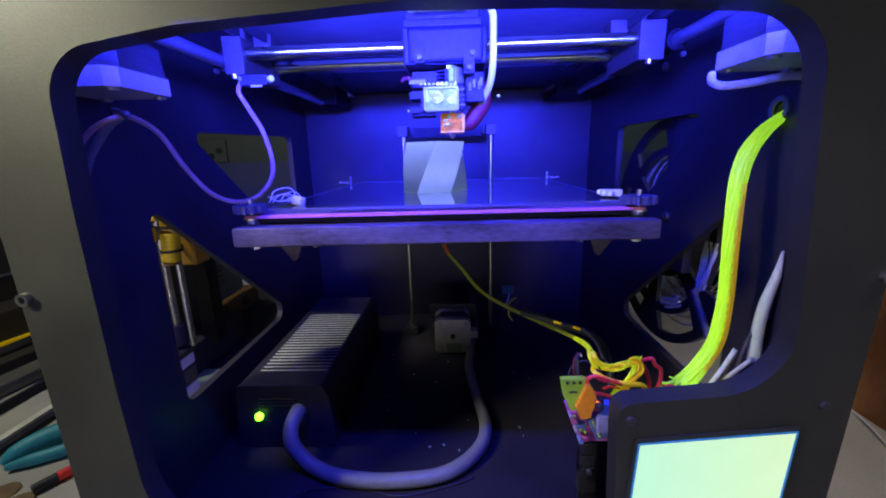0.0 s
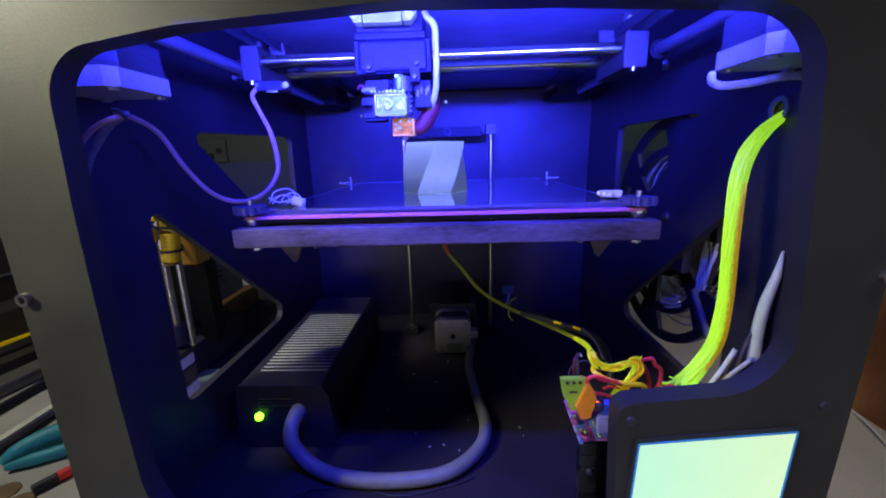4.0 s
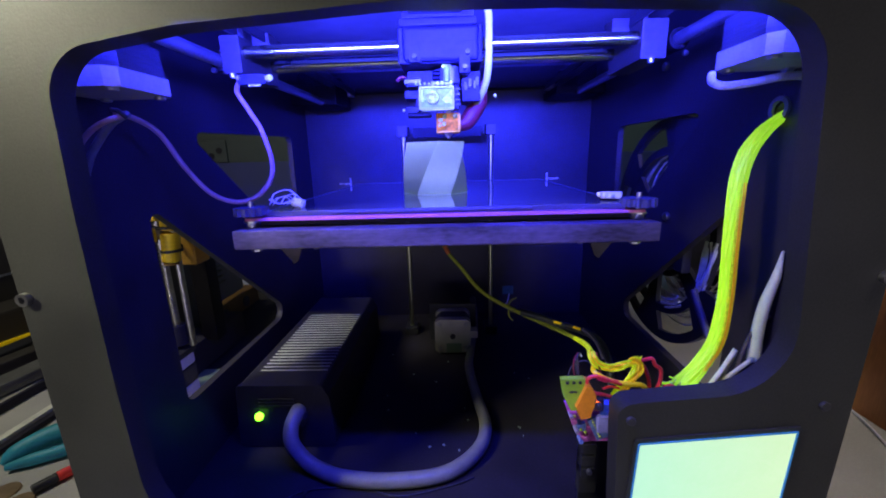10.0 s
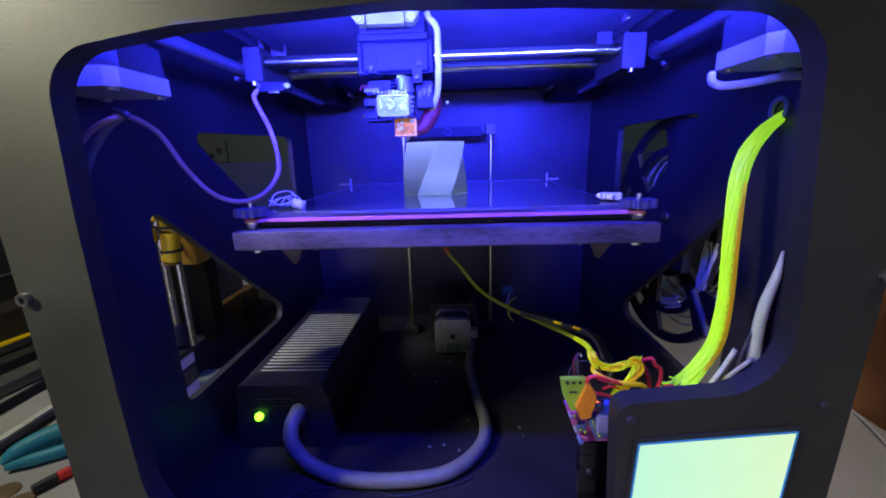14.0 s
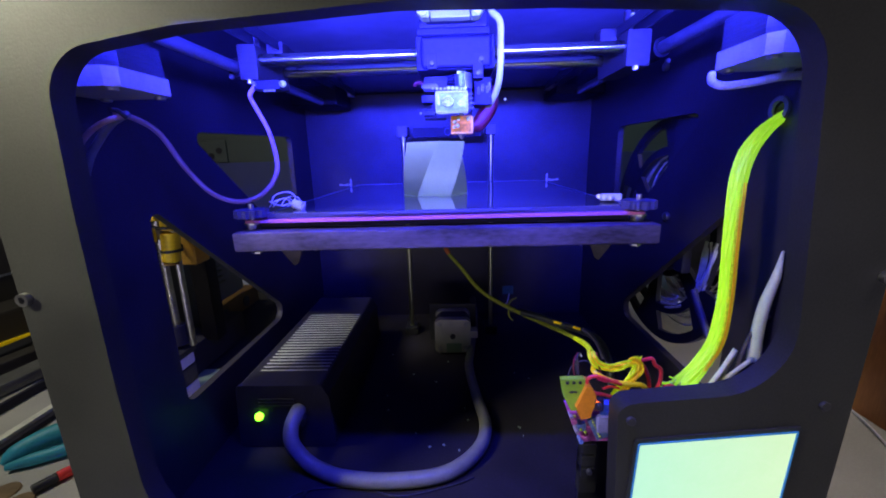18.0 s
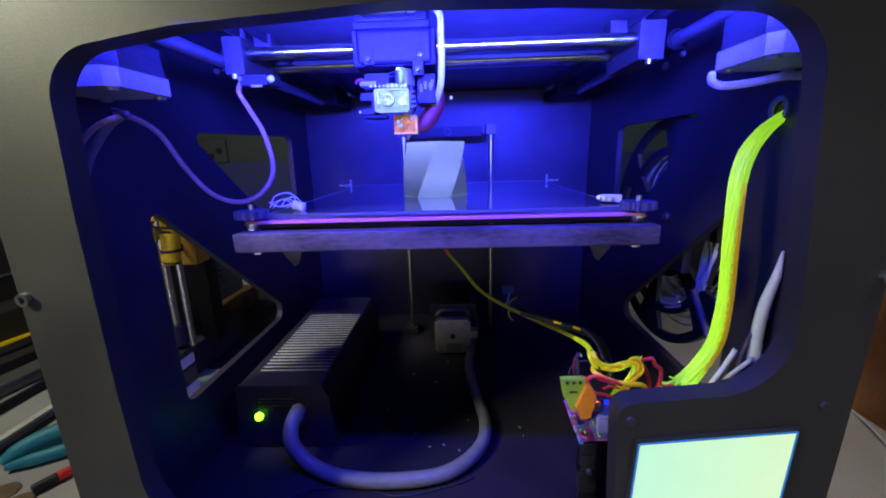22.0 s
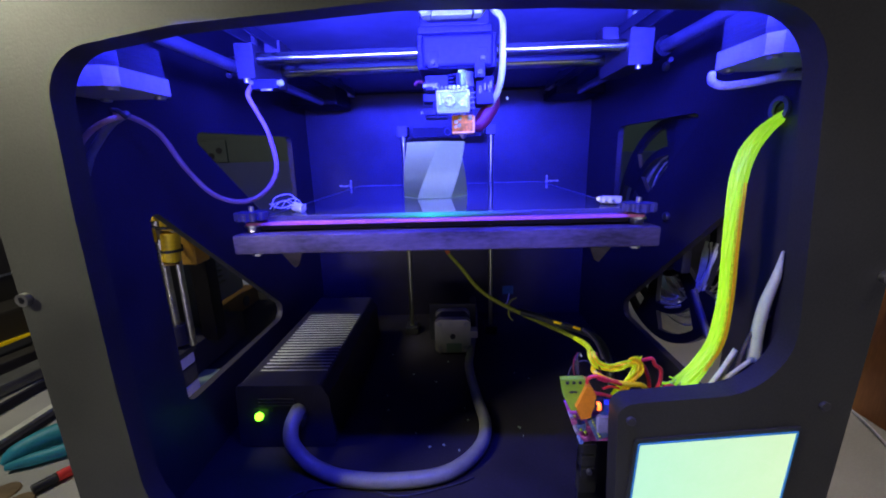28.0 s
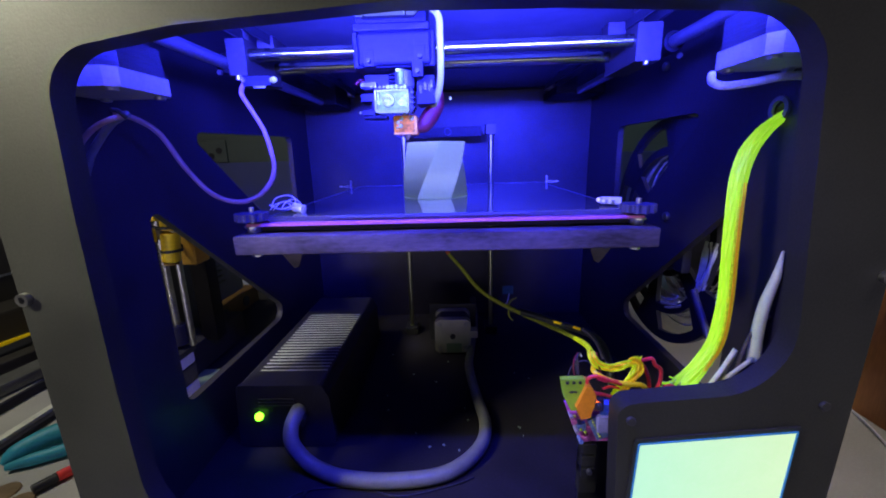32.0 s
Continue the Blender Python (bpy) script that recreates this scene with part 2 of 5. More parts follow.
def part(name, bm, mat, parent=None, label="", smooth=True):
    """One mesh object out of a bmesh in world coordinates, under a thing or a part."""
    me = bpy.data.meshes.new(name)
    off = base_of(parent)
    bmesh.ops.translate(bm, verts=bm.verts[:], vec=-off)
    bmesh.ops.recalc_face_normals(bm, faces=bm.faces[:])
    bm.to_mesh(me)
    bm.free()
    me.materials.append(mat)
    if smooth:
        me.shade_smooth()
        me.set_sharp_from_angle(angle=radians(35))
    ob = new(name, me)
    if smooth:
        wn = ob.modifiers.new("even_normals", "WEIGHTED_NORMAL")
        wn.keep_sharp, wn.weight = True, 100
    if parent is not None:
        ob.parent = parent
    if label:
        ob["label"] = label
    return ob


def box(x0, x1, y0, y1, z0, z1, bevel=0.0008, seg=2, bm=None, turn=None):
    b = bmesh.new()
    bmesh.ops.create_cube(b, size=1.0)
    for v in b.verts:
        v.co = Vector((x0 + (v.co.x + 0.5) * (x1 - x0), y0 + (v.co.y + 0.5) * (y1 - y0), z0 + (v.co.z + 0.5) * (z1 - z0)))
    if bevel:
        bmesh.ops.bevel(b, geom=b.edges[:], offset=bevel, segments=seg, affect="EDGES", profile=0.5)
    if turn is not None:
        mid = Vector(((x0 + x1) / 2, (y0 + y1) / 2, (z0 + z1) / 2))
        bmesh.ops.transform(b, matrix=Matrix.Translation(mid) @ turn.to_4x4() @ Matrix.Translation(-mid), verts=b.verts[:])
    return join(bm, b)


def join(bm, b):
    if bm is None:
        return b
    me = bpy.data.meshes.new("tmp")
    b.to_mesh(me)
    b.free()
    bm.from_mesh(me)
    bpy.data.meshes.remove(me)
    return bm


def rod(a, b, r, seg=20, bm=None, r2=None, bevel=0.0):
    """A solid cylinder or cone between two points."""
    a, b = Vector(a), Vector(b)
    d = b - a
    m = bmesh.new()
    bmesh.ops.create_cone(m, cap_ends=True, segments=seg, radius1=r, radius2=r if r2 is None else r2, depth=d.length)
    if bevel:
        caps = [e for e in m.edges if abs(abs(e.verts[0].co.z) - d.length / 2) < 1e-7 and abs(e.verts[0].co.z - e.verts[1].co.z) < 1e-7]
        bmesh.ops.bevel(m, geom=caps, offset=bevel, segments=2, affect="EDGES", profile=0.5)
    q = d.to_track_quat("Z", "Y").to_matrix().to_4x4()
    bmesh.ops.transform(m, matrix=Matrix.Translation((a + b) / 2) @ q, verts=m.verts[:])
    return join(bm, m)


def smooth_line(pts, n=6):
    """Catmull-Rom through the points."""
    p = [Vector(v) for v in pts]
    p = [p[0] * 2 - p[1]] + p + [p[-1] * 2 - p[-2]]
    out = []
    for i in range(1, len(p) - 2):
        for k in range(n):
            t = k / n
            out.append(0.5 * ((2 * p[i]) + (p[i + 1] - p[i - 1]) * t + (2 * p[i - 1] - 5 * p[i] + 4 * p[i + 1] - p[i + 2]) * t * t + (3 * p[i] - p[i - 1] - 3 * p[i + 1] + p[i + 2]) * t ** 3))
    out.append(p[-2])
    return out


def tube(pts, r, seg=12, n=6, bm=None, flat=1.0, ends=True):
    """A round cable along smoothed points; r is a radius or one for each point."""
    line = smooth_line(pts, n) if n > 1 else [Vector(v) for v in pts]
    rs = [r] * len(line)
    if not isinstance(r, float):
        rs = [float(np.interp(i / (len(line) - 1) * (len(r) - 1), range(len(r)), r)) for i in range(len(line))]
    m = bmesh.new()
    rings = []
    up = Vector((0.3, 0.9, 0.2)).normalized()
    for i, c in enumerate(line):
        d = (line[min(i + 1, len(line) - 1)] - line[max(i - 1, 0)]).normalized()
        u = (up - d * up.dot(d)).normalized()
        w = d.cross(u)
        up = u
        rings.append([m.verts.new(c + rs[i] * (math.cos(a) * u + flat * math.sin(a) * w)) for a in (2 * math.pi * k / seg for k in range(seg))])
    for a, b in zip(rings, rings[1:]):
        for k in range(seg):
            m.faces.new((a[k], a[(k + 1) % seg], b[(k + 1) % seg], b[k]))
    if ends:
        m.faces.new(rings[0])
        m.faces.new(rings[-1])
    return join(bm, m)


def rounded(pts, radii, seg=8):
    """A closed outline with rounded corners (2D)."""
    out = []
    n = len(pts)
    for i in range(n):
        p, a, b = Vector(pts[i]), Vector(pts[i - 1]), Vector(pts[(i + 1) % n])
        r = radii[i] if not isinstance(radii, float) else radii
        if r <= 0:
            out.append(p)
            continue
        u, v = (a - p).normalized(), (b - p).normalized()
        ang = u.angle(v)
        d = min(r / math.tan(ang / 2), (a - p).length * 0.49, (b - p).length * 0.49)
        rr = d * math.tan(ang / 2)
        c = p + (u + v).normalized() * (rr / math.sin(ang / 2))
        s, e = p + u * d - c, p + v * d - c
        a0 = math.atan2(s.y, s.x)
        da = (math.atan2(e.y, e.x) - a0 + math.pi) % (2 * math.pi) - math.pi
        out += [c + rr * Vector((math.cos(a0 + da * k / seg), math.sin(a0 + da * k / seg))) for k in range(seg + 1)]
    return out


def sheet(outer, holes, depth, to_world, bm=None):
    """A flat board with real openings: outlines in 2D, pushed through by depth; to_world maps (u, v, w)."""
    m = bmesh.new()
    edges = []
    for loop in [outer] + list(holes):
        vs = [m.verts.new((p[0], p[1], 0)) for p in loop]
        edges += [m.edges.new((vs[k], vs[(k + 1) % len(vs)])) for k in range(len(vs))]
    bmesh.ops.triangle_fill(m, edges=edges, use_beauty=True)
    got = bmesh.ops.extrude_face_region(m, geom=m.faces[:])
    bmesh.ops.translate(m, verts=[g for g in got["geom"] if isinstance(g, bmesh.types.BMVert)], vec=(0, 0, depth))
    for v in m.verts:
        v.co = Vector(to_world(*v.co))
    return join(bm, m)


def on_xz(y):
    return lambda u, v, w: (u, y + w, v)


def on_yz(x):
    return lambda u, v, w: (x + w, u, v)


def on_xy(z):
    return lambda u, v, w: (u, v, z + w)


def ring(c, axis, r_out, r_in, width, seg=40, bm=None):
    """A flat ring (washer, flange) round an axis."""
    q = Vector(axis).to_track_quat("Z", "Y").to_matrix()
    m = bmesh.new()
    rows = []
    for r, h in ((r_in, -width / 2), (r_out, -width / 2), (r_out, width / 2), (r_in, width / 2)):
        rows.append([m.verts.new(Vector(c) + q @ Vector((r * math.cos(2 * math.pi * k / seg), r * math.sin(2 * math.pi * k / seg), h))) for k in range(seg)])
    for i in range(4):
        a, b = rows[i], rows[(i + 1) % 4]
        for k in range(seg):
            m.faces.new((a[k], a[(k + 1) % seg], b[(k + 1) % seg], b[k]))
    return join(bm, m)


def rect(x0, x1, z0, z1):
    return [(x0, z0), (x1, z0), (x1, z1), (x0, z1)]


# ---------------------------------------------------------------- the room
def build_room():
    part("ground", box(-1.6, 1.6, -2.2, 1.6, TABLE - 0.78, TABLE - 0.74, 0), M_SHADE, None)["kind"] = "structure"
    tagged(bpy.data.objects["ground"], "dark floor under the desk", "floor")
    for nm, b, m, lab in (("wall_back", box(-1.6, 1.6, 0.936, 1.0, TABLE - 0.74, 1.5, 0), M_ROOM, "grey-green plaster wall behind the desk"),
                          ("wall_left", box(-1.66, -1.6, -2.2, 1.0, TABLE - 0.74, 1.5, 0), M_SHADE, "dark side wall of the room"),
                          ("wall_right", box(1.6, 1.66, -2.2, 1.0, TABLE - 0.74, 1.5, 0), M_ROOM, "grey-green plaster side wall"),
                          ("wall_front", box(-1.66, 1.66, -2.26, -2.2, TABLE - 0.74, 1.5, 0), M_ROOM, "plain grey-green wall of the room"),
                          ("ceiling", box(-1.66, 1.66, -2.26, 1.0, 1.5, 1.55, 0), M_ROOM, "plain ceiling of the room")):
        tagged(part(nm, b, m), lab, "wall" if nm != "ceiling" else "ceiling", kind="structure")
    desk = thing("desk", (0, 0.2, TABLE - 0.74), "grey laminate desk carrying the machine", "desk")
    part("desk_top", box(-1.2, 0.75, -0.45, 0.915, TABLE - 0.03, TABLE, 0.003), M_DESK, desk)
    splash = part("wall_base", box(-1.599, 1.599, 0.92, 0.935, TABLE - 0.2, 0.020, 0.001), M_SPLASH)
    tagged(splash, "blue-grey board along the foot of the wall", "wall board", kind="structure")
    for x in (-1.15, 0.7):
        for y in (-0.4, 0.85):
            part("leg", box(x - 0.025, x + 0.025, y - 0.025, y + 0.025, TABLE - 0.74, TABLE - 0.03, 0.003), M_SHADE, desk)
    cab = thing("cabinet", (0.60, 0.20, TABLE), "orange-brown wooden cabinet beside the machine", "cabinet")
    part("side_panel", box(0.397, 0.415, -0.06, 0.40, TABLE, 0.25, 0.002), M_WOOD, cab)
    part("body", box(0.4155, 0.74, -0.05, 0.39, TABLE, 0.245, 0.002), M_WOOD, cab)


build_room()


# ---------------------------------------------------------------- the enclosure
def build_enclosure():
    enc = thing("printer_enclosure", (0, 0.145, TABLE), "open-fronted black cabinet of a home-built printer", "printer cabinet")
    # front board with its rounded opening and the corner that carries the screen
    opening = rounded([(-0.1548, 0.0655), (-0.1010, 0.0737), (-0.0150, 0.0788), (0.0500, 0.0775), (0.1465, 0.0725), (0.1608, -0.0875), (0.0822, -0.0945), (0.0862, -0.185), (-0.1575, -0.184), (-0.1592, -0.0850), (-0.1580, 0.0000)],
                      [0.0230, 0.10, 0.15, 0.15, 0.0270, 0.032, 0.0075, 0.004, 0.055, 0.25, 0.25], 24)
    outer = rounded([(-0.1938, TABLE + 0.012), (0.1855, TABLE + 0.012), (0.1955, 0.162), (-0.1938, 0.162)], 0.004)
    part("front_panel", sheet(outer, [opening], PANEL_B - PANEL_F, on_xz(PANEL_F)), M_PANEL, enc, "matt black painted board", False)
    # side walls with a brace across their window
    def side(nm, x, t, tri_low, tri_up):
        out = rect(PANEL_B + 0.0003, BACK, FLOOR - 0.008, TOP + 0.006)
        hole = rounded([(0.0175, 0.0413), (0.0228, 0.0360), (0.0282, 0.0413), (0.0228, 0.0466)], 0.0025, 4)
        holes = [rounded(tri_low, [0.006, 0.008, 0.011]), rounded(tri_up, [0.006, 0.008, 0.011])]
        part(nm, sheet(out, holes + ([hole] if nm == "right_wall" else []), t, on_yz(x)), M_SIDE, enc, "", False)
    side("left_wall", WALL_L - 0.006, 0.006, [(0.037, -0.004), (0.0385, -0.152), (0.220, -0.153)], [(0.088, 0.045), (0.280, 0.050), (0.275, -0.100)])
    side("right_wall", WALL_R, 0.006, [(0.038, -0.006), (0.040, -0.155), (0.212, -0.152)], [(0.088, 0.048), (0.243, 0.048), (0.240, -0.085)])
    part("back_wall", box(WALL_L - 0.006, WALL_R + 0.006, BACK + 0.0003, BACK + 0.006, FLOOR - 0.008, TOP + 0.006, 0.0005), M_INNER, enc)
    part("top_board", box(WALL_L + 0.0003, WALL_R - 0.0003, PANEL_B + 0.0003, BACK - 0.0003, TOP, TOP + 0.006, 0.0005), M_CEIL, enc)
    part("base_board", box(WALL_L + 0.0003, WALL_R - 0.0003, PANEL_B + 0.0003, BACK - 0.0003, FLOOR - 0.008, FLOOR, 0.0005), M_FLOOR, enc)
    for x in (-0.18, 0.176):
        for y in (-0.02, 0.31):
            part("foot", rod((x, y, TABLE), (x, y, FLOOR - 0.008), 0.012), M_BLACK, enc)
    for x, z in ((-0.1903, -0.0367), (0.1888, -0.033)):
        sc = part("screw", ring((x, PANEL_F - 0.0012, z), (0, 1, 0), 0.0030, 0.0016, 0.0026, 20), M_SCREW, enc, "steel socket screw")
        part("socket", rod((x, PANEL_F - 0.0010, z), (x, PANEL_F + 0.001, z), 0.00165, 6), M_BLACK, sc)
    # rear cross beam under the top board
    part("rear_beam", box(WALL_L + 0.0005, WALL_R - 0.0005, BACK - 0.015, BACK - 0.0005, 0.1035, 0.1290, 0.001), M_DKPLA, enc)
    return enc


build_enclosure()


# ---------------------------------------------------------------- stepper motor
def motor(name, c, axis, length, label, group="", cap=0.009):
    """A square stepper: two cast caps round dark laminations. c: the middle of the near face; axis: towards the far face."""
    c, axis = Vector(c), Vector(axis).normalized()
    q = axis.to_track_quat("Z", "Y").to_matrix()
    ob = thing(name, c, label, "stepper motor", group)
    def block(z0, z1, ch, half):
        out = [(-half + ch, -half), (half - ch, -half), (half, -half + ch), (half, half - ch), (half - ch, half), (-half + ch, half), (-half, half - ch), (-half, -half + ch)]
        return sheet(out, [], z1 - z0, lambda u, v, w: c + q @ Vector((u, v, z0 + w)))
    part("rear_cap", block(0, cap, 0.0045, 0.02115), M_CAP, ob)
    part("stator", block(cap, length - cap, 0.006, 0.0206), M_LAM, ob)
    part("front_cap", block(length - cap, length, 0.0045, 0.02115), M_CAP, ob)
    for u in (-0.0155, 0.0155):
        for v in (-0.0155, 0.0155):
            part("screw", rod(c + q @ Vector((u, v, -0.0016)), c + q @ Vector((u, v, 0.001)), 0.0027, 14, bevel=0.0005), M_SCREW, ob)
    part("shaft", rod(c + q @ Vector((0, 0, length)), c + q @ Vector((0, 0, length + 0.012)), 0.0025, 14), M_STEEL, ob)
    return ob, q


# ---------------------------------------------------------------- fixed machine parts
def build_motors():
    left, _ = motor("drive_motor", (-0.1711, 0.001, 0.0580), (0, 0, 1), 0.040, "square stepper motor with pale cast caps in a front corner", "corner motors")
    right, _ = motor("drive_motor", (0.1676, 0.001, 0.0615), (0, 0, 1), 0.040, "square stepper motor with pale cast caps in a front corner", "corner motors")
    zm, _ = motor("lift_motor", (0.0013, 0.2122, -0.1865), (0, 1, 0), 0.036, "square stepper motor lying low behind the bed", "")
    part("label_plate", box(-0.0065, 0.0115, 0.2112, 0.2125, -0.2065, -0.1955, 0.0003), M_WHITE, zm, "blank pale sticker")
    part("boss", rod((0.0013, 0.2112, -0.1865), (0.0013, 0.2125, -0.1865), 0.0032, 16), M_LAM, zm)
    part("plug", box(0.0225, 0.031, 0.214, 0.226, -0.190, -0.181, 0.0008), M_CAP, zm)
    part("bracket", box(-0.028, 0.0305, 0.2485, 0.2515, FLOOR, -0.160, 0.0006), M_BLACK, zm)


build_motors()


def build_guides():
    z = thing("lift_guide", (0, 0.275, FLOOR), "pair of polished upright rods held in dark end blocks", "linear guide")
    for x in (-0.0540, 0.0515):
        part("rod", rod((x, 0.275, -0.2095), (x, 0.275, 0.052), 0.0027, 24), M_SATIN, z)
        part("top_block", box(x - 0.0065, x + 0.0065, 0.268, 0.288, 0.0455, 0.0575, 0.001), M_KNOB, z)
        part("bottom_block", box(x - 0.008, x + 0.008, 0.265, 0.290, FLOOR, -0.200, 0.001), M_BLACK, z)
    part("cross_plate", box(-0.0430, 0.0410, 0.284, 0.290, 0.044, 0.056, 0.001), M_BLUEPLA, z)
    part("bearing_ring", ring((0.0, 0.2835, 0.0505), (0, 1, 0), 0.0045, 0.0034, 0.003, 24), M_KNOB, z)
    for x, zr in ((-0.1435, 0.0858), (0.1486, 0.0888)):
        g = thing("side_rail", (x, 0.14, 0.084), "polished rail along the side wall with dark end holders", "linear guide", "side rails")
        part("rod", rod((x, -0.030, zr), (x, 0.256, zr), 0.0038, 24), M_RAIL, g)
        part("rear_holder", box(x - 0.026, x + 0.028, 0.255, 0.319, 0.0855, 0.0950, 0.0015) if x > 0 else box(x - 0.034, x + 0.018, 0.255, 0.319, 0.0825, 0.1040, 0.0015), M_DKPLA, g)
        part("rear_clamp", box(x - 0.010, x + 0.010, 0.300, 0.319, 0.0952 if x > 0 else 0.1042, 0.1200, 0.0015), M_DKPLA, g)
        part("front_holder", box(x - 0.009, x + 0.009, -0.0345, -0.027, zr - 0.008, zr + 0.008, 0.0015), M_BLACK, g)
        s = 1 if x < 0 else -1
        b = thing("drive_belt", (x + s * 0.014, 0.14, 0.100), "thin black toothed belt along the side rail", "belt", "side belts")
        part("upper_run", box(x + s * 0.014 - 0.0007, x + s * 0.014 + 0.0007, -0.01, 0.31, 0.099, 0.105, 0), M_BLACK, b)
        part("lower_run", box(x + s * 0.026 - 0.0007, x + s * 0.026 + 0.0007, -0.01, 0.31, 0.099, 0.105, 0), M_BLACK, b)
        part("idler", rod((x + s * 0.020, 0.31, 0.098), (x + s * 0.020, 0.31, 0.106), 0.0062, 20), M_SCREW, b)
        part("pulley", rod((x + s * 0.020, -0.01, 0.098), (x + s * 0.020, -0.01, 0.106), 0.0062, 20), M_SCREW, b)


build_guides()


# ---------------------------------------------------------------- bed, keyed up and down
def cog(c, r, h, teeth=12):
    out = []
    for k in range(teeth * 4):
        a = 2 * math.pi * k / (teeth * 4)
        rr = r if k % 4 in (0, 1) else r * 0.84
        out.append((c[0] + rr * math.cos(a), c[1] + rr * math.sin(a)))
    return sheet(out, [], h, on_xy(c[2]))


def build_bed():
    bed = thing("heated_bed", (0, 0, 0), "glass-topped heated bed on a scuffed aluminium frame", "print bed")
    pane = part("glass_plate", box(-0.096, 0.0985, 0.0005, 0.214, GLASS_Z - 0.003, GLASS_Z, 0.0002), M_GLASS, bed, "dark reflecting glass sheet")
    part("ground_edge", box(-0.0955, 0.0980, -0.0003, 0.0006, GLASS_Z - 0.0029, GLASS_Z - 0.0003, 0.0002), M_GEDGE, pane, "ground front edge of the glass")
    part("ground_rim", box(-0.0955, 0.0980, 0.2132, 0.2142, GLASS_Z - 0.0010, GLASS_Z + 0.0003, 0.0002), M_GRIM, pane, "pale ground rim of the glass")
    for x in (-0.0962, 0.0978):
        part("ground_rim", box(x, x + 0.0009, 0.0010, 0.2130, GLASS_Z - 0.0010, GLASS_Z + 0.0003, 0.0002), M_GRIM, pane, "pale ground rim of the glass")
    part("heater_board", box(-0.107, 0.107, -0.0035, 0.2125, GLASS_Z - 0.0048, GLASS_Z - 0.0031, 0.0003), M_PCB, bed, "red circuit board edge")
    part("insulation", box(-0.100, 0.100, 0.000, 0.208, GLASS_Z - 0.0078, GLASS_Z - 0.0049, 0.0005), M_CORK, bed)
    part("front_bar", box(-0.1118, 0.1128, -0.0100, 0.0060, -0.0248, -0.0143, 0.0012), M_BAR, bed, "scuffed aluminium bar")
    part("rear_bar", box(-0.1118, 0.1128, 0.2035, 0.2195, -0.0248, -0.0143, 0.0007), M_BAR, bed)
    for x in (-0.095, 0.096):
        part("side_bar", box(x - 0.0075, x + 0.0075, 0.0062, 0.2033, -0.0248, -0.0143, 0.0007), M_BAR, bed)
        sx = -1 if x < 0 else 1
        part("bracket_tab", sheet([(x + sx * 0.002, -0.0250), (x - sx * 0.014, -0.0250), (x - sx * 0.0100, -0.0360), (x - sx * 0.0075, -0.0375)], [], 0.002, on_xz(0.0075)), M_BAR, bed, "bent metal tab")
        part("gusset", sheet([(0.048, -0.0249), (0.20, -0.0249), (0.20, -0.060), (0.062, -0.042)], [], 0.002, on_yz(x - 0.001)), M_CAP, bed)
    part("carriage_plate", box(-0.066, 0.064, 0.2197, 0.262, -0.026, -0.016, 0.001), M_DKPLA, bed)
    for x in (-0.0540, 0.0515):
        part("bearing", ring((x, 0.275, -0.029), (0, 0, 1), 0.0085, 0.0040, 0.03, 24), M_DKPLA, bed)
    for x in (-0.1045, 0.1045):
        for y in (0.0, 0.209):
            front = y < 0.1
            part("screw", rod((x, y, -0.0275), (x, y, 0.0), 0.0014 if front else 0.0009, 10), M_SCREW, bed)
            part("nut", rod((x, y, -0.0276), (x, y, -0.0249), 0.0028, 6), M_SCREW, bed)
            part("washer", rod((x, y, -0.0112), (x, y, -0.0103), 0.0045, 18), M_SCREW, bed)
            if front:
                part("knob", cog((x, y, -0.0072), 0.0090, 0.0042), M_KNOB, bed, "toothed plastic thumbwheel")
            part("spring", tube([(x + 0.003 * math.cos(a * 1.3), y + 0.003 * math.sin(a * 1.3), -0.0142 + 0.0001 * a * 1.7) for a in range(18)], 0.0005, 5, 2), M_SCREW, bed)
    # clear terminal and wire loop on one corner, white terminal on the other
    part("terminal", rod((-0.0865, 0.014, -0.0020), (-0.0800, 0.012, -0.0035), 0.0028, 12, bevel=0.0006), M_WHOSE, bed, "clear screw terminal")
    part("wire_loop", tube([(-0.098, 0.010, -0.002), (-0.097, 0.014, 0.003), (-0.091, 0.018, 0.0045), (-0.086, 0.016, 0.002), (-0.087, 0.013, -0.001), (-0.093, 0.010, -0.0025), (-0.097, 0.006, 0.0005)], 0.00042, 6, 5), M_WCABLE, bed)
    part("wire_loop", tube([(-0.081, 0.012, -0.003), (-0.078, 0.010, -0.001), (-0.079, 0.006, -0.004)], 0.00042, 6, 5), M_WCABLE, bed)
    for k, (dx, dy, dz) in enumerate(((0.000, 0.000, 0.0), (0.003, 0.003, 0.0006), (-0.003, 0.002, -0.0006))):
        part("wire_loop", tube([(-0.096 + dx, 0.008 + dy, -0.003), (-0.094 + dx, 0.012 + dy, 0.0005 + dz), (-0.089 + dx, 0.013 + dy, 0.0015 + dz), (-0.085 + dx, 0.011 + dy, -0.001), (-0.088 + dx, 0.008 + dy, -0.0028)], 0.0003, 6, 5), M_FIL, bed)
    turned = Euler((0, 0, radians(-24))).to_matrix()
    t = part("terminal", box(0.0905, 0.1018, 0.0110, 0.0200, GLASS_Z + 0.0008, GLASS_Z + 0.0044, 0.0008, turn=turned), M_WHOSE, bed, "white terminal block")
    for k in range(3):
        q = Vector((0.0905 + 0.0024 * k, 0.0140 - 0.0016 * k, GLASS_Z + 0.0036 - 0.0004 * k))
        part("terminal_barrel", rod(q + Vector((-0.0032, -0.0026, 0)), q, 0.0014, 12, bevel=0.0005), M_WHOSE, t)
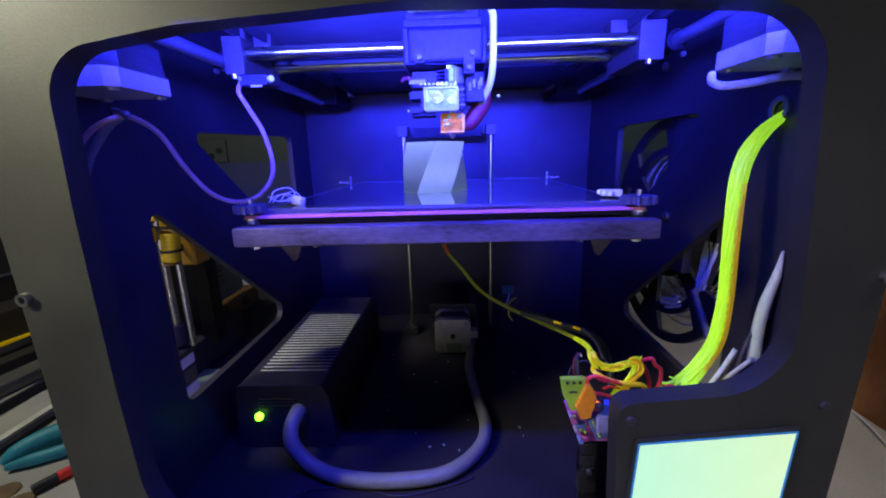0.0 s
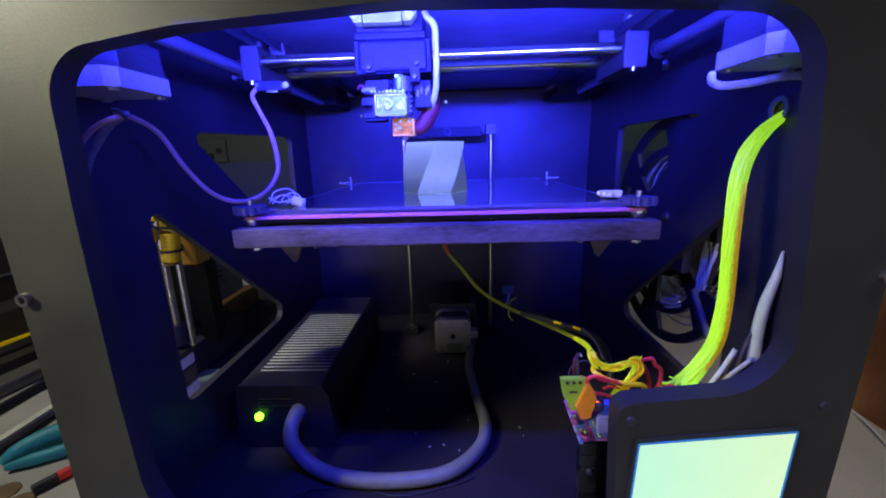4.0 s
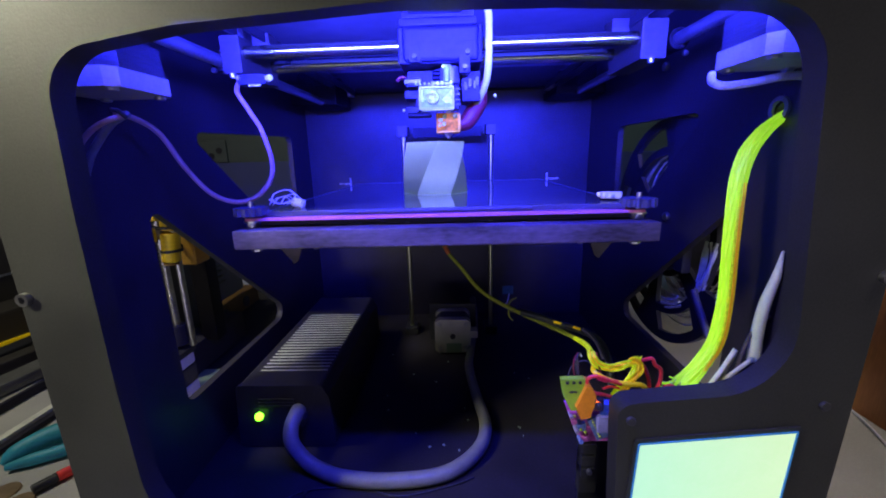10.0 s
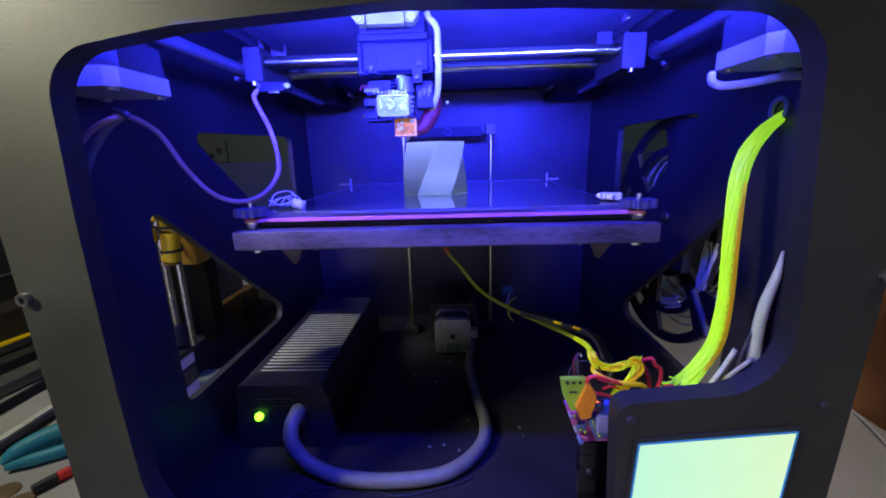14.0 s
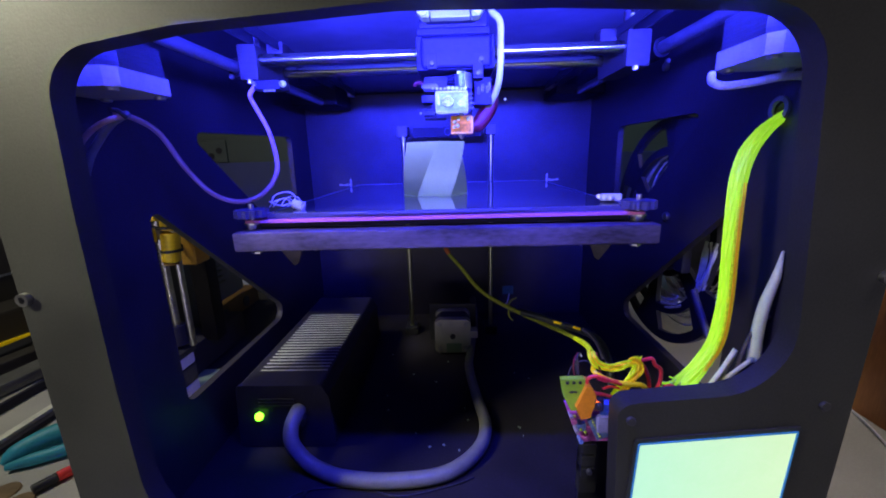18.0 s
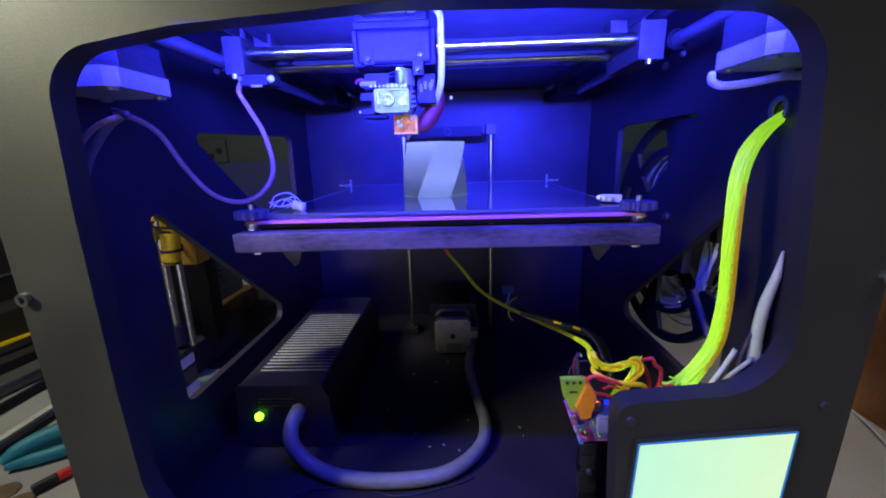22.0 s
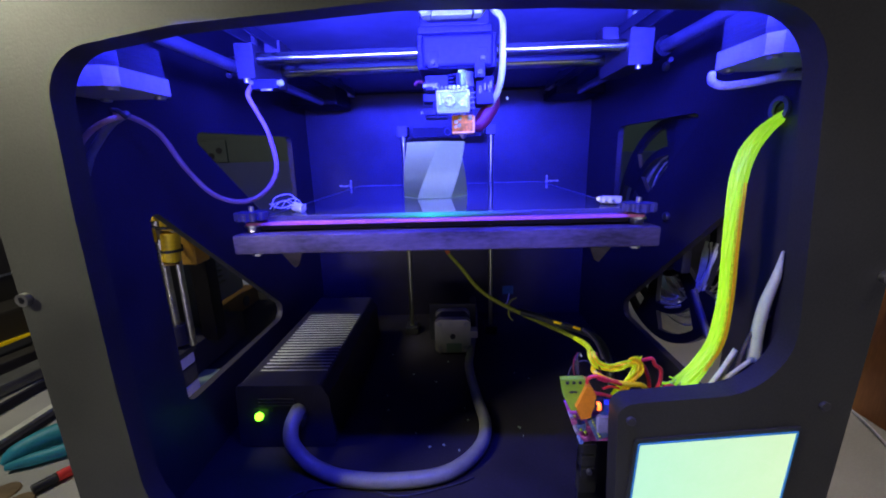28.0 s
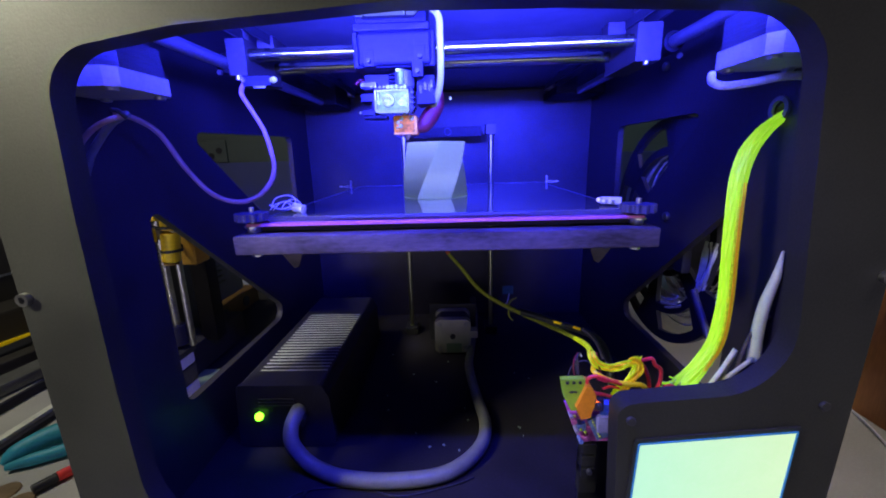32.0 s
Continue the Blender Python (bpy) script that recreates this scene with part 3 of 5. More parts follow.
    for sx in (-1, 1):
        part("corner_wire", tube([(sx * (0.1045 + 0.0050 + 0.0068 * math.cos(0.9 * k)), 0.207 + 0.003 * math.sin(0.9 * k), -0.0052 + 0.0007 * math.sin(2.3 * k) + 0.00006 * k) for k in range(16)], 0.00017, 6, 3), M_WHOSE, bed)
        part("screw_cap", rod((sx * 0.1045, 0.209, -0.0005), (sx * 0.1045, 0.209, 0.0012), 0.0009, 8), M_WHOSE, bed)
    return bed


BED = build_bed()

def drum(name, c, half, r, parent, lit, dark):
    """A small lamp made as a turning drum: one half glows, the other is dark."""
    m = bmesh.new()
    n, rows = 16, []
    for x in (-half, -half * 0.6, 0.0, half * 0.6, half):
        q = r * (1.0 - 0.2 * (abs(x) / half) ** 2)
        rows.append([m.verts.new((x, q * math.cos(2 * math.pi * k / n), q * math.sin(2 * math.pi * k / n))) for k in range(n)])
    for a, b in zip(rows, rows[1:]):
        for k in range(n):
            f = m.faces.new((a[k], a[(k + 1) % n], b[(k + 1) % n], b[k]))
            f.material_index = 1 if k < n // 4 or k >= n - n // 4 else 0
    m.faces.new(rows[0]), m.faces.new(rows[-1])
    bmesh.ops.translate(m, verts=m.verts[:], vec=base_of(parent))
    ob = part(name, m, dark, parent)
    ob.data.materials.append(lit)
    ob.location = Vector(c) - base_of(parent)
    return ob


BED_LIGHT = drum("bed_lamp", (-0.006, 0.0002, GLASS_Z - 0.0013), 0.054, 0.0014, BED, M_CYAN, M_GEDGE)
DROP = 0.0001375  # metres of bed travel in a second
TWIST = radians(1080.0)  # turn of the vase for a metre of height


# ---------------------------------------------------------------- the printed vase
def hexagon_prism(h0, h1, r, steps):
    m = bmesh.new()
    rows = []
    for k in range(steps + 1):
        h = h0 + (h1 - h0) * k / steps
        a = radians(-121.0) + TWIST * h
        rows.append([m.verts.new((PRINT_X + r * math.cos(a + j * math.pi / 3), PRINT_Y + r * math.sin(a + j * math.pi / 3), GLASS_Z + h)) for j in range(6)])
    for a, b in zip(rows, rows[1:]):
        for j in range(6):
            m.faces.new((a[j], a[(j + 1) % 6], b[(j + 1) % 6], b[j]))
    m.faces.new(rows[0])
    m.faces.new(rows[-1])
    return m


def build_vase():
    vase = thing("twisted_vase", (PRINT_X, PRINT_Y, GLASS_Z), "pale six-sided twisted vase growing on the glass", "vase")
    part("body", hexagon_prism(0.0, 0.0353, PRINT_R, 60), M_VASE, vase)
    fresh = part("fresh_band", hexagon_prism(0.0290, 0.0356, PRINT_R - 0.00012, 16), M_VASE, vase)
    part("brim", sheet([(PRINT_X + (PRINT_R + 0.0006 + 0.001 * (k % 2)) * math.cos(radians(-121 + 30 * k)), PRINT_Y + (PRINT_R + 0.0006 + 0.001 * (k % 2)) * math.sin(radians(-121 + 30 * k))) for k in range(12)], [], 0.0003, on_xy(GLASS_Z)), M_VASE, vase)
    return vase, fresh


VASE, FRESH = build_vase()


# ---------------------------------------------------------------- cross slide, keyed along the rails
def build_gantry():
    g = thing("cross_slide", (0, 0, 0), "pair of polished cross rods between dark plastic end blocks", "gantry")
    for y, z in ((-0.0100, 0.0903), (0.0285, 0.0895)):
        part("rod", rod((-0.127, y, z), (0.1240, y, z), 0.0040, 28), M_STEEL, g)
    for x0, x1, xr, zr in ((-0.1395, -0.1265, -0.1435, 0.0858), (0.1230, 0.1390, 0.1486, 0.0888)):
        s = 1 if x0 < 0 else -1
        b = part("end_block", box(x0, x1, -0.017, 0.036, 0.0765, 0.0995, 0.0012), M_ENDPLA, g)
        part("bearing", rod((xr, -0.012, zr), (xr, 0.031, zr), 0.0066, 24, bevel=0.001), M_DKPLA, g)
        inner = x1 if s > 0 else x0
        part("post", rod((inner - s * 0.003, -0.009, 0.0990), (inner - s * 0.003, -0.009, 0.1120), 0.0032, 16), M_ENDPLA, g)
        part("post_screw", rod((inner - s * 0.004, -0.0135, 0.1000 if s > 0 else 0.1085), (inner - s * 0.004, -0.0110, 0.1000 if s > 0 else 0.1085), 0.0017, 12, bevel=0.0006), M_TUBE, g)
        part("clamp", box(min(inner, inner + s * 0.012), max(inner, inner + s * 0.012), 0.000, 0.014, 0.0965, 0.105, 0.001), M_ENDPLA, g)
        part("lower_screw", rod((inner - s * 0.006, -0.018, 0.0765), (inner - s * 0.006, -0.018, 0.0740), 0.0019, 12), M_SCREW, g)
        part("bearing_screw", rod((xr - s * 0.004, -0.0135, 0.0800), (xr - s * 0.004, -0.0115, 0.0800), 0.0016, 12), M_SCREW, g)
    sw = part("limit_switch", box(-0.1310, -0.1125, -0.017, -0.008, 0.0700, 0.0762, 0.0006), M_BLUEPLA, g, "small blue limit switch")
    part("switch_screw", rod((-0.1120, -0.0150, 0.0735), (-0.1090, -0.0175, 0.0735), 0.0022, 6, bevel=0.0005), M_TUBE, sw)
    part("switch_screw", rod((-0.1300, -0.0180, 0.0740), (-0.1300, -0.0160, 0.0740), 0.0014, 12), M_SCREW, sw)
    part("lever", box(-0.124, -0.116, -0.0175, -0.0165, 0.0685, 0.0700, 0.0003), M_SCREW, sw)
    return g


GANTRY = build_gantry()


# ---------------------------------------------------------------- print head, keyed over the bed (its own origin is the nozzle's axis)
def build_head():
    h = thing("print_head", (0, 0, 0), "blue printed carriage with hot end, fan duct and motor", "print head")
    part("nozzle", rod((0, 0, 0.0336), (0, 0, 0.0372), 0.0008, 12, r2=0.0030), M_BRASS, h)
    blk = part("heater_block", box(-0.0080, 0.0080, -0.0085, 0.0095, 0.0372, 0.0497, 0.0012), M_KAPTON, h, "heater block wrapped in amber tape")
    # Small white studs imitate highlights on the creased tape.
    for x, z, r in ((-0.0028, 0.0478, 0.0014), (0.0042, 0.0480, 0.0016), (-0.0055, 0.0455, 0.0013), (-0.0035, 0.0430, 0.0015), (-0.0060, 0.0420, 0.0009)):
        part("tape_highlight", rod((x, -0.0093, z), (x + 0.0010, -0.0080, z - 0.0008), r, 9, bevel=0.0004), M_TUBE, blk)
    part("tape_edge", box(-0.0081, 0.0081, -0.0089, -0.0083, 0.0370, 0.0384, 0.0003), M_ORANGE, blk)
    part("tape_edge", box(0.0066, 0.0083, -0.0088, -0.0082, 0.0385, 0.0490, 0.0003), M_ORANGE, blk)
    part("heat_break", rod((0, 0, 0.0497), (0, 0, 0.0550), 0.0020, 14), M_SCREW, h)
    part("heat_sink", rod((-0.0020, -0.002, 0.0545), (-0.0020, -0.002, 0.0800), 0.0045, 24), M_BLUEPLA, h)
    for k in range(7):
        part("fin", rod((-0.0020, -0.002, 0.0640 + 0.0023 * k), (-0.0020, -0.002, 0.0651 + 0.0023 * k), 0.0088, 28), M_BLUEPLA, h)
    # clear fan duct: back shell, face frame and glowing pieces that imitate the light behind its face
    duct = part("fan_duct", box(-0.0178, 0.0040, -0.0165, -0.0050, 0.0512, 0.0645, 0.0010, 3), M_DIMLIT, h, "clear plastic fan duct with its light made as glow")
    face = sheet(rounded(rect(-0.0182, 0.0044, 0.0507, 0.0650), 0.0010, 3), [rounded(rect(-0.0168, 0.0032, 0.0522, 0.0637), 0.0008, 3)], 0.0016, on_xz(-0.0183))
    part("face_frame", face, M_CLEAR, duct)
    part("fan_disc", rod((-0.0095, -0.0180, 0.0582), (-0.0095, -0.0163, 0.0582), 0.0044, 26, bevel=0.0008), M_LIT, duct, "round fan boss given a bright glow")
    part("fan_spiral", tube([(-0.0095 + (0.0016 + 0.0004 * k) * math.cos(0.9 * k), -0.0184, 0.0582 + (0.0016 + 0.0004 * k) * math.sin(0.9 * k)) for k in range(7)], 0.0005, 6, 4), M_CLEAR, duct)
    part("light_wedge", sheet([(-0.0036, 0.0568), (0.0030, 0.0625), (0.0030, 0.0540), (-0.0010, 0.0545)], [], 0.0012, on_xz(-0.0178)), M_LIT, duct, "wedge of light made as a glowing piece")
    part("light_strip", box(-0.0165, -0.0148, -0.0176, -0.0164, 0.0560, 0.0632, 0.0004), M_LIT, duct)
    part("duct_lip", box(-0.0160, 0.0040, -0.0190, -0.0176, 0.0500, 0.0512, 0.0004), M_CLEAR, duct)
    part("lamp_tube", rod((0.0018, -0.0130, 0.0662), (0.0018, -0.0130, 0.0765), 0.0062, 22, bevel=0.0010), M_HAZE, duct, "hazy clear lamp tube")
    part("lamp_neck", rod((0.0000, -0.0192, 0.0668), (0.0000, -0.0186, 0.0755), 0.0022, 16, bevel=0.0006), M_DIMLIT, duct)
    part("lamp_cap", box(-0.0032, 0.0028, -0.0198, -0.0170, 0.0752, 0.0772, 0.0007), M_LIT, duct)
    part("bead_rail", box(-0.0250, 0.0048, -0.0185, -0.0165, 0.0651, 0.0662, 0.0003), M_BLUEPLA, duct)
    for k in range(9):
        r = 0.0008 + 0.0005 * (k > 3)
        part("duct_bead", rod((-0.0195 + 0.0027 * k, -0.0196, 0.0664), (-0.0195 + 0.0027 * k, -0.0175, 0.0664), r, 10, bevel=0.0002), M_LIT if k > 4 else M_CLEAR, duct)
    for z in (0.0530, 0.0560, 0.0592, 0.0624):
        part("side_rib", box(0.0046, 0.0082, -0.0170, -0.0060, z, z + 0.0012, 0.0003), M_HAZE, duct)
    part("side_window", box(0.0048, 0.0072, -0.0160, -0.0060, 0.0510, 0.0660, 0.0006), M_BLUEPLA, duct)
    arm = bmesh.new()
    for z0, z1, x0 in ((0.0495, 0.0532, -0.0268), (0.0580, 0.0631, -0.0275)):
        box(x0, -0.0184, -0.0165, -0.0020, z0, z1, 0.0006, bm=arm)
    box(-0.0205, -0.0184, -0.0160, -0.0020, 0.0500, 0.0631, 0.0005, bm=arm)
    part("fan_bracket", arm, M_BLUEPLA, h)
    part("bracket_clip", box(-0.0272, -0.0165, -0.0170, -0.0020, 0.0666, 0.0702, 0.0008), M_HAZE, h)
    part("bracket_foot", box(-0.0262, -0.0110, -0.0155, -0.0060, 0.0470, 0.0494, 0.0006), M_DKPLA, h)
    part("bracket_screw", rod((-0.0292, -0.0160, 0.0512), (-0.0278, -0.0160, 0.0512), 0.0009, 10, bevel=0.0002), M_TUBE, h)
    part("fan_body", box(-0.0265, -0.0040, -0.0050, 0.0120, 0.0655, 0.0770, 0.001), M_BLUEPLA, h)
    part("fan_plate", box(0.0090, 0.0215, -0.0110, 0.0100, 0.0560, 0.0745, 0.0012), M_BLUEPLA, h)
    for x, z in ((0.0112, 0.0632), (0.0140, 0.0650), (0.0172, 0.0640), (0.0186, 0.0660)):
        part("plug_pin", box(x, x + 0.0016, -0.0135, -0.0108, z, z + 0.0045, 0.0004), M_HAZE, h)
    # carriage on the two rods
    body = box(-0.0300, 0.0225, -0.0190, 0.0380, 0.0780, 0.0995, 0.0016, 3)
    car = part("carriage", body, M_BLUEPLA, h, "blue printed block")
    part("front_plate", box(-0.0265, 0.0200, -0.0215, -0.0188, 0.0790, 0.0985, 0.0025, 4), M_BLUEPLA, car)
    for x, z in ((-0.0193, 0.0813), (0.0131, 0.0829), (0.0112, 0.0745)):
        part("cap_screw", rod((x, -0.0250, z), (x, -0.0185, z), 0.0015, 14, bevel=0.0004), M_HAZE, car)
        part("screw_ear", box(x - 0.0035, x + 0.0035, -0.0218, -0.0150, z - 0.003, z + 0.007, 0.0008), M_BLUEPLA, car)
    part("motor_plate", box(-0.0290, 0.0190, -0.0185, 0.0200, 0.0997, 0.1040, 0.0008), M_BLUEPLA, h)
    part("motor_mount", box(-0.0275, 0.0175, -0.0175, 0.0180, 0.1042, 0.1250, 0.0010), M_BLUEPLA, h)
    # feeder motor with its axis along the machine
    c = Vector((-0.0065, -0.0360, 0.1268))
    def block(y0, y1, ch, half):
        out = [(-half + ch, -half), (half - ch, -half), (half, -half + ch), (half, half - ch), (half - ch, half), (-half + ch, half), (-half, half - ch), (-half, -half + ch)]
        return sheet(out, [], y1 - y0, lambda u, v, w: (c.x + u, c.y + y0 + w, c.z + v))
    fm = part("feeder_motor", block(0.0117, 0.0260, 0.005, 0.0206), M_LAM, h, "stepper with pale cast caps")
    part("near_cap", box(c.x - 0.0125, c.x + 0.0123, c.y, c.y + 0.0075, c.z - 0.0225, c.z - 0.0150, 0.0010), M_CAPLIT, fm, "pale cast cap")
    part("cap_rest", box(c.x - 0.0205, c.x + 0.0205, c.y + 0.0012, c.y + 0.0115, c.z - 0.0185, c.z + 0.0180, 0.0020), M_BLUEPLA, fm)
    part("far_cap", block(0.0262, 0.0340, 0.0055, 0.02115), M_CAPLIT, fm)
    for u in (-0.0155, 0.0155):
        part("cap_lug", sheet(rounded([(c.x + u * 0.83, c.z - 0.0222), (c.x + u * 1.15, c.z - 0.0222), (c.x + u * 1.38, c.z - 0.0175), (c.x + u * 1.38, c.z - 0.0152), (c.x + u * 0.83, c.z - 0.0152)], 0.0010, 3), [], 0.0085, on_xz(c.y - 0.0006)), M_CAPLIT, fm)
        part("cap_bolt", rod((c.x + u * 1.08, c.y - 0.0016, c.z - 0.0186), (c.x + u * 1.08, c.y + 0.001, c.z - 0.0186), 0.0027, 16, bevel=0.0008), M_TUBE, fm)
    # tube, heater leads and sensor pins
    part("guide_tube", tube([(0.0192, -0.020, 0.1150), (0.0205, -0.0205, 0.1112), (0.0240, -0.021, 0.1080), (0.0258, -0.0215, 0.1035), (0.0260, -0.0215, 0.0950), (0.0260, -0.0205, 0.0790), (0.0248, -0.0150, 0.0665), (0.0215, -0.006, 0.0590), (0.0180, 0.003, 0.0545)], 0.0022, 14, 6), M_TUBE, h, "white plastic tube")
    part("heater_lead", tube([(0.0070, 0.002, 0.0425), (0.0120, 0.003, 0.0440), (0.0170, 0.004, 0.0500), (0.0220, 0.002, 0.0580), (0.0225, 0.003, 0.0700)], [0.0038, 0.0056, 0.0060, 0.0052, 0.0030], 12, 5), M_BRWIRE, h, "brown-red heater leads")
    part("side_lead", tube([(-0.0270, 0.004, 0.0740), (-0.0320, 0.003, 0.0745), (-0.0345, 0.004, 0.0725)], 0.0011, 8, 5), M_BRWIRE, h)
    part("sensor_pin", rod((0.0310, -0.005, 0.0600), (0.0318, -0.006, 0.0600), 0.0011, 10, bevel=0.0003), M_TUBE, h)
    return h


HEAD = build_head()


# ---------------------------------------------------------------- power brick, screen, board
def build_power():
    p = thing("power_brick", (-0.135, 0.16, FLOOR), "black ribbed power brick standing on the machine's floor", "power supply")
    x0, x1, y0, y1, z1 = -0.1748, -0.0956, 0.0655, 0.2598, -0.1534
    out = rounded([(x0, FLOOR), (x1, FLOOR), (x1 - 0.002, z1 + 0.002 - 0.012), (x1 - 0.008, z1), (x0 + 0.003, z1)], [0.003, 0.003, 0.004, 0.004, 0.004], 4)
    part("case", sheet(out, [], y1 - y0, lambda u, v, w: (u, y0 + w, v)), M_PSU, p)
    part("front_rim", sheet(rounded([(x0 - 0.0006, FLOOR + 0.0005), (x1 + 0.0008, FLOOR + 0.0005), (x1 - 0.001, z1 - 0.010), (x1 - 0.007, z1 + 0.001), (x0 + 0.003, z1 + 0.001)], 0.004, 4), [], 0.004, lambda u, v, w: (u, y0 - 0.0042 + w, v)), M_PSU, p)
    for k in range(22):
        y = 0.0858 + k * 0.0056
        part("rib", rod((x0 + 0.012, y, z1 - 0.0003), (x1 - 0.009, y, z1 - 0.0002), 0.0010, 12, bevel=0.0005), M_FIN, p)
    for k in range(3):
        part("vent_slot", box(x0 + 0.020, x1 - 0.030, y0 - 0.0050, y0 - 0.0041, z1 - 0.012 - k * 0.0030, z1 - 0.0105 - k * 0.0030, 0.0002), M_BLACK, p)
    part("lamp", rod((-0.1548, y0 - 0.0082, -0.1792), (-0.1548, y0 - 0.004, -0.1792), 0.0034, 20, bevel=0.0016), M_LED, p, "lit green indicator")
    part("cord_collar", rod((-0.1219, y0 - 0.012, -0.1792), (-0.1219, y0 - 0.004, -0.1792), 0.0070, 20, bevel=0.001), M_BLACK, p)
    cord = thing("power_cable", (-0.04, 0.045, FLOOR), "thick dark grey cord looping over the floor", "cable")
    part("cord_run", tube([(-0.1219, 0.0610, -0.1740), (-0.1222, 0.0550, -0.1745), (-0.1228, 0.0460, -0.1790), (-0.1200, 0.0390, -0.1880), (-0.1110, 0.0355, -0.1980), (-0.1000, 0.0320, -0.2035), (-0.0786, 0.0244, -0.2043), (-0.0437, 0.0214, -0.2043), (-0.0040, 0.0280, -0.2043), (0.0214, 0.0513, -0.2043), (0.0295, 0.0808, -0.2043), (0.0239, 0.1219, -0.2043), (0.0188, 0.1755, -0.2043), (0.0225, 0.2110, -0.2030), (0.0290, 0.2600, -0.1930), (0.0300, 0.3300, -0.1850)], [0.0060, 0.0060, 0.0058, 0.0057, 0.0055, 0.0055, 0.0055, 0.0055, 0.0055, 0.0055, 0.0053, 0.0050, 0.0048, 0.0045, 0.0045, 0.0045], 16, 8), M_CABLE, cord)
    wire = thing("floor_wire", (-0.06, 0.03, FLOOR), "thin dark wire lying on the floor", "wire")
    part("wire_run", tube([(-0.1172, 0.0094, -0.2089), (-0.1053, 0.0167, -0.2086), (-0.1025, 0.0112, -0.2072), (-0.0988, 0.0186, -0.2089), (-0.0639, 0.0204, -0.2091), (-0.0362, 0.013, -0.2091), (0.0006, 0.0222, -0.2091), (0.0172, 0.0296, -0.2091)], 0.0007, 6, 6), M_BLACK, wire)


build_power()


def build_screen():
    s = thing("control_screen", (0.131, -0.047, -0.14), "black framed control screen glowing pale green", "display")
    # the screen sits a little askew in its corner
    def tilt(y):
        return lambda u, v, w: (u + 0.038 * (v + 0.1117), y + w, v + 0.091 * (u - 0.129))
    out = rounded(rect(0.0908, 0.1676, -0.2050, -0.1094), 0.0015)
    hole = rounded(rect(0.0930, 0.1653, -0.203, -0.1117), 0.001)
    part("bezel", sheet(out, [hole], 0.0009, tilt(PANEL_F - 0.0010)), M_PANEL, s, "", False)
    part("glowing_pane", sheet(rect(0.0931, 0.1652, -0.2029, -0.1118), [], 0.0012, tilt(PANEL_F - 0.0014)), M_SCREEN, s, "blank glowing pale green screen")
    part("pane_edge", sheet(rounded(rect(0.0925, 0.1658, -0.2035, -0.1112), 0.0006, 2), [rect(0.0933, 0.1650, -0.2027, -0.1120)], 0.0004, tilt(PANEL_F - 0.0018)), M_EDGE, s, "blue-lit rim")
    for x, z in ((0.0880, -0.0990), (0.1752, -0.0993)):
        part("screw", rod(tilt(PANEL_F - 0.0018)(x, z, 0), tilt(PANEL_F + 0.0010)(x, z, 0), 0.0022, 14, bevel=0.0006), M_LAM, s)


build_screen()


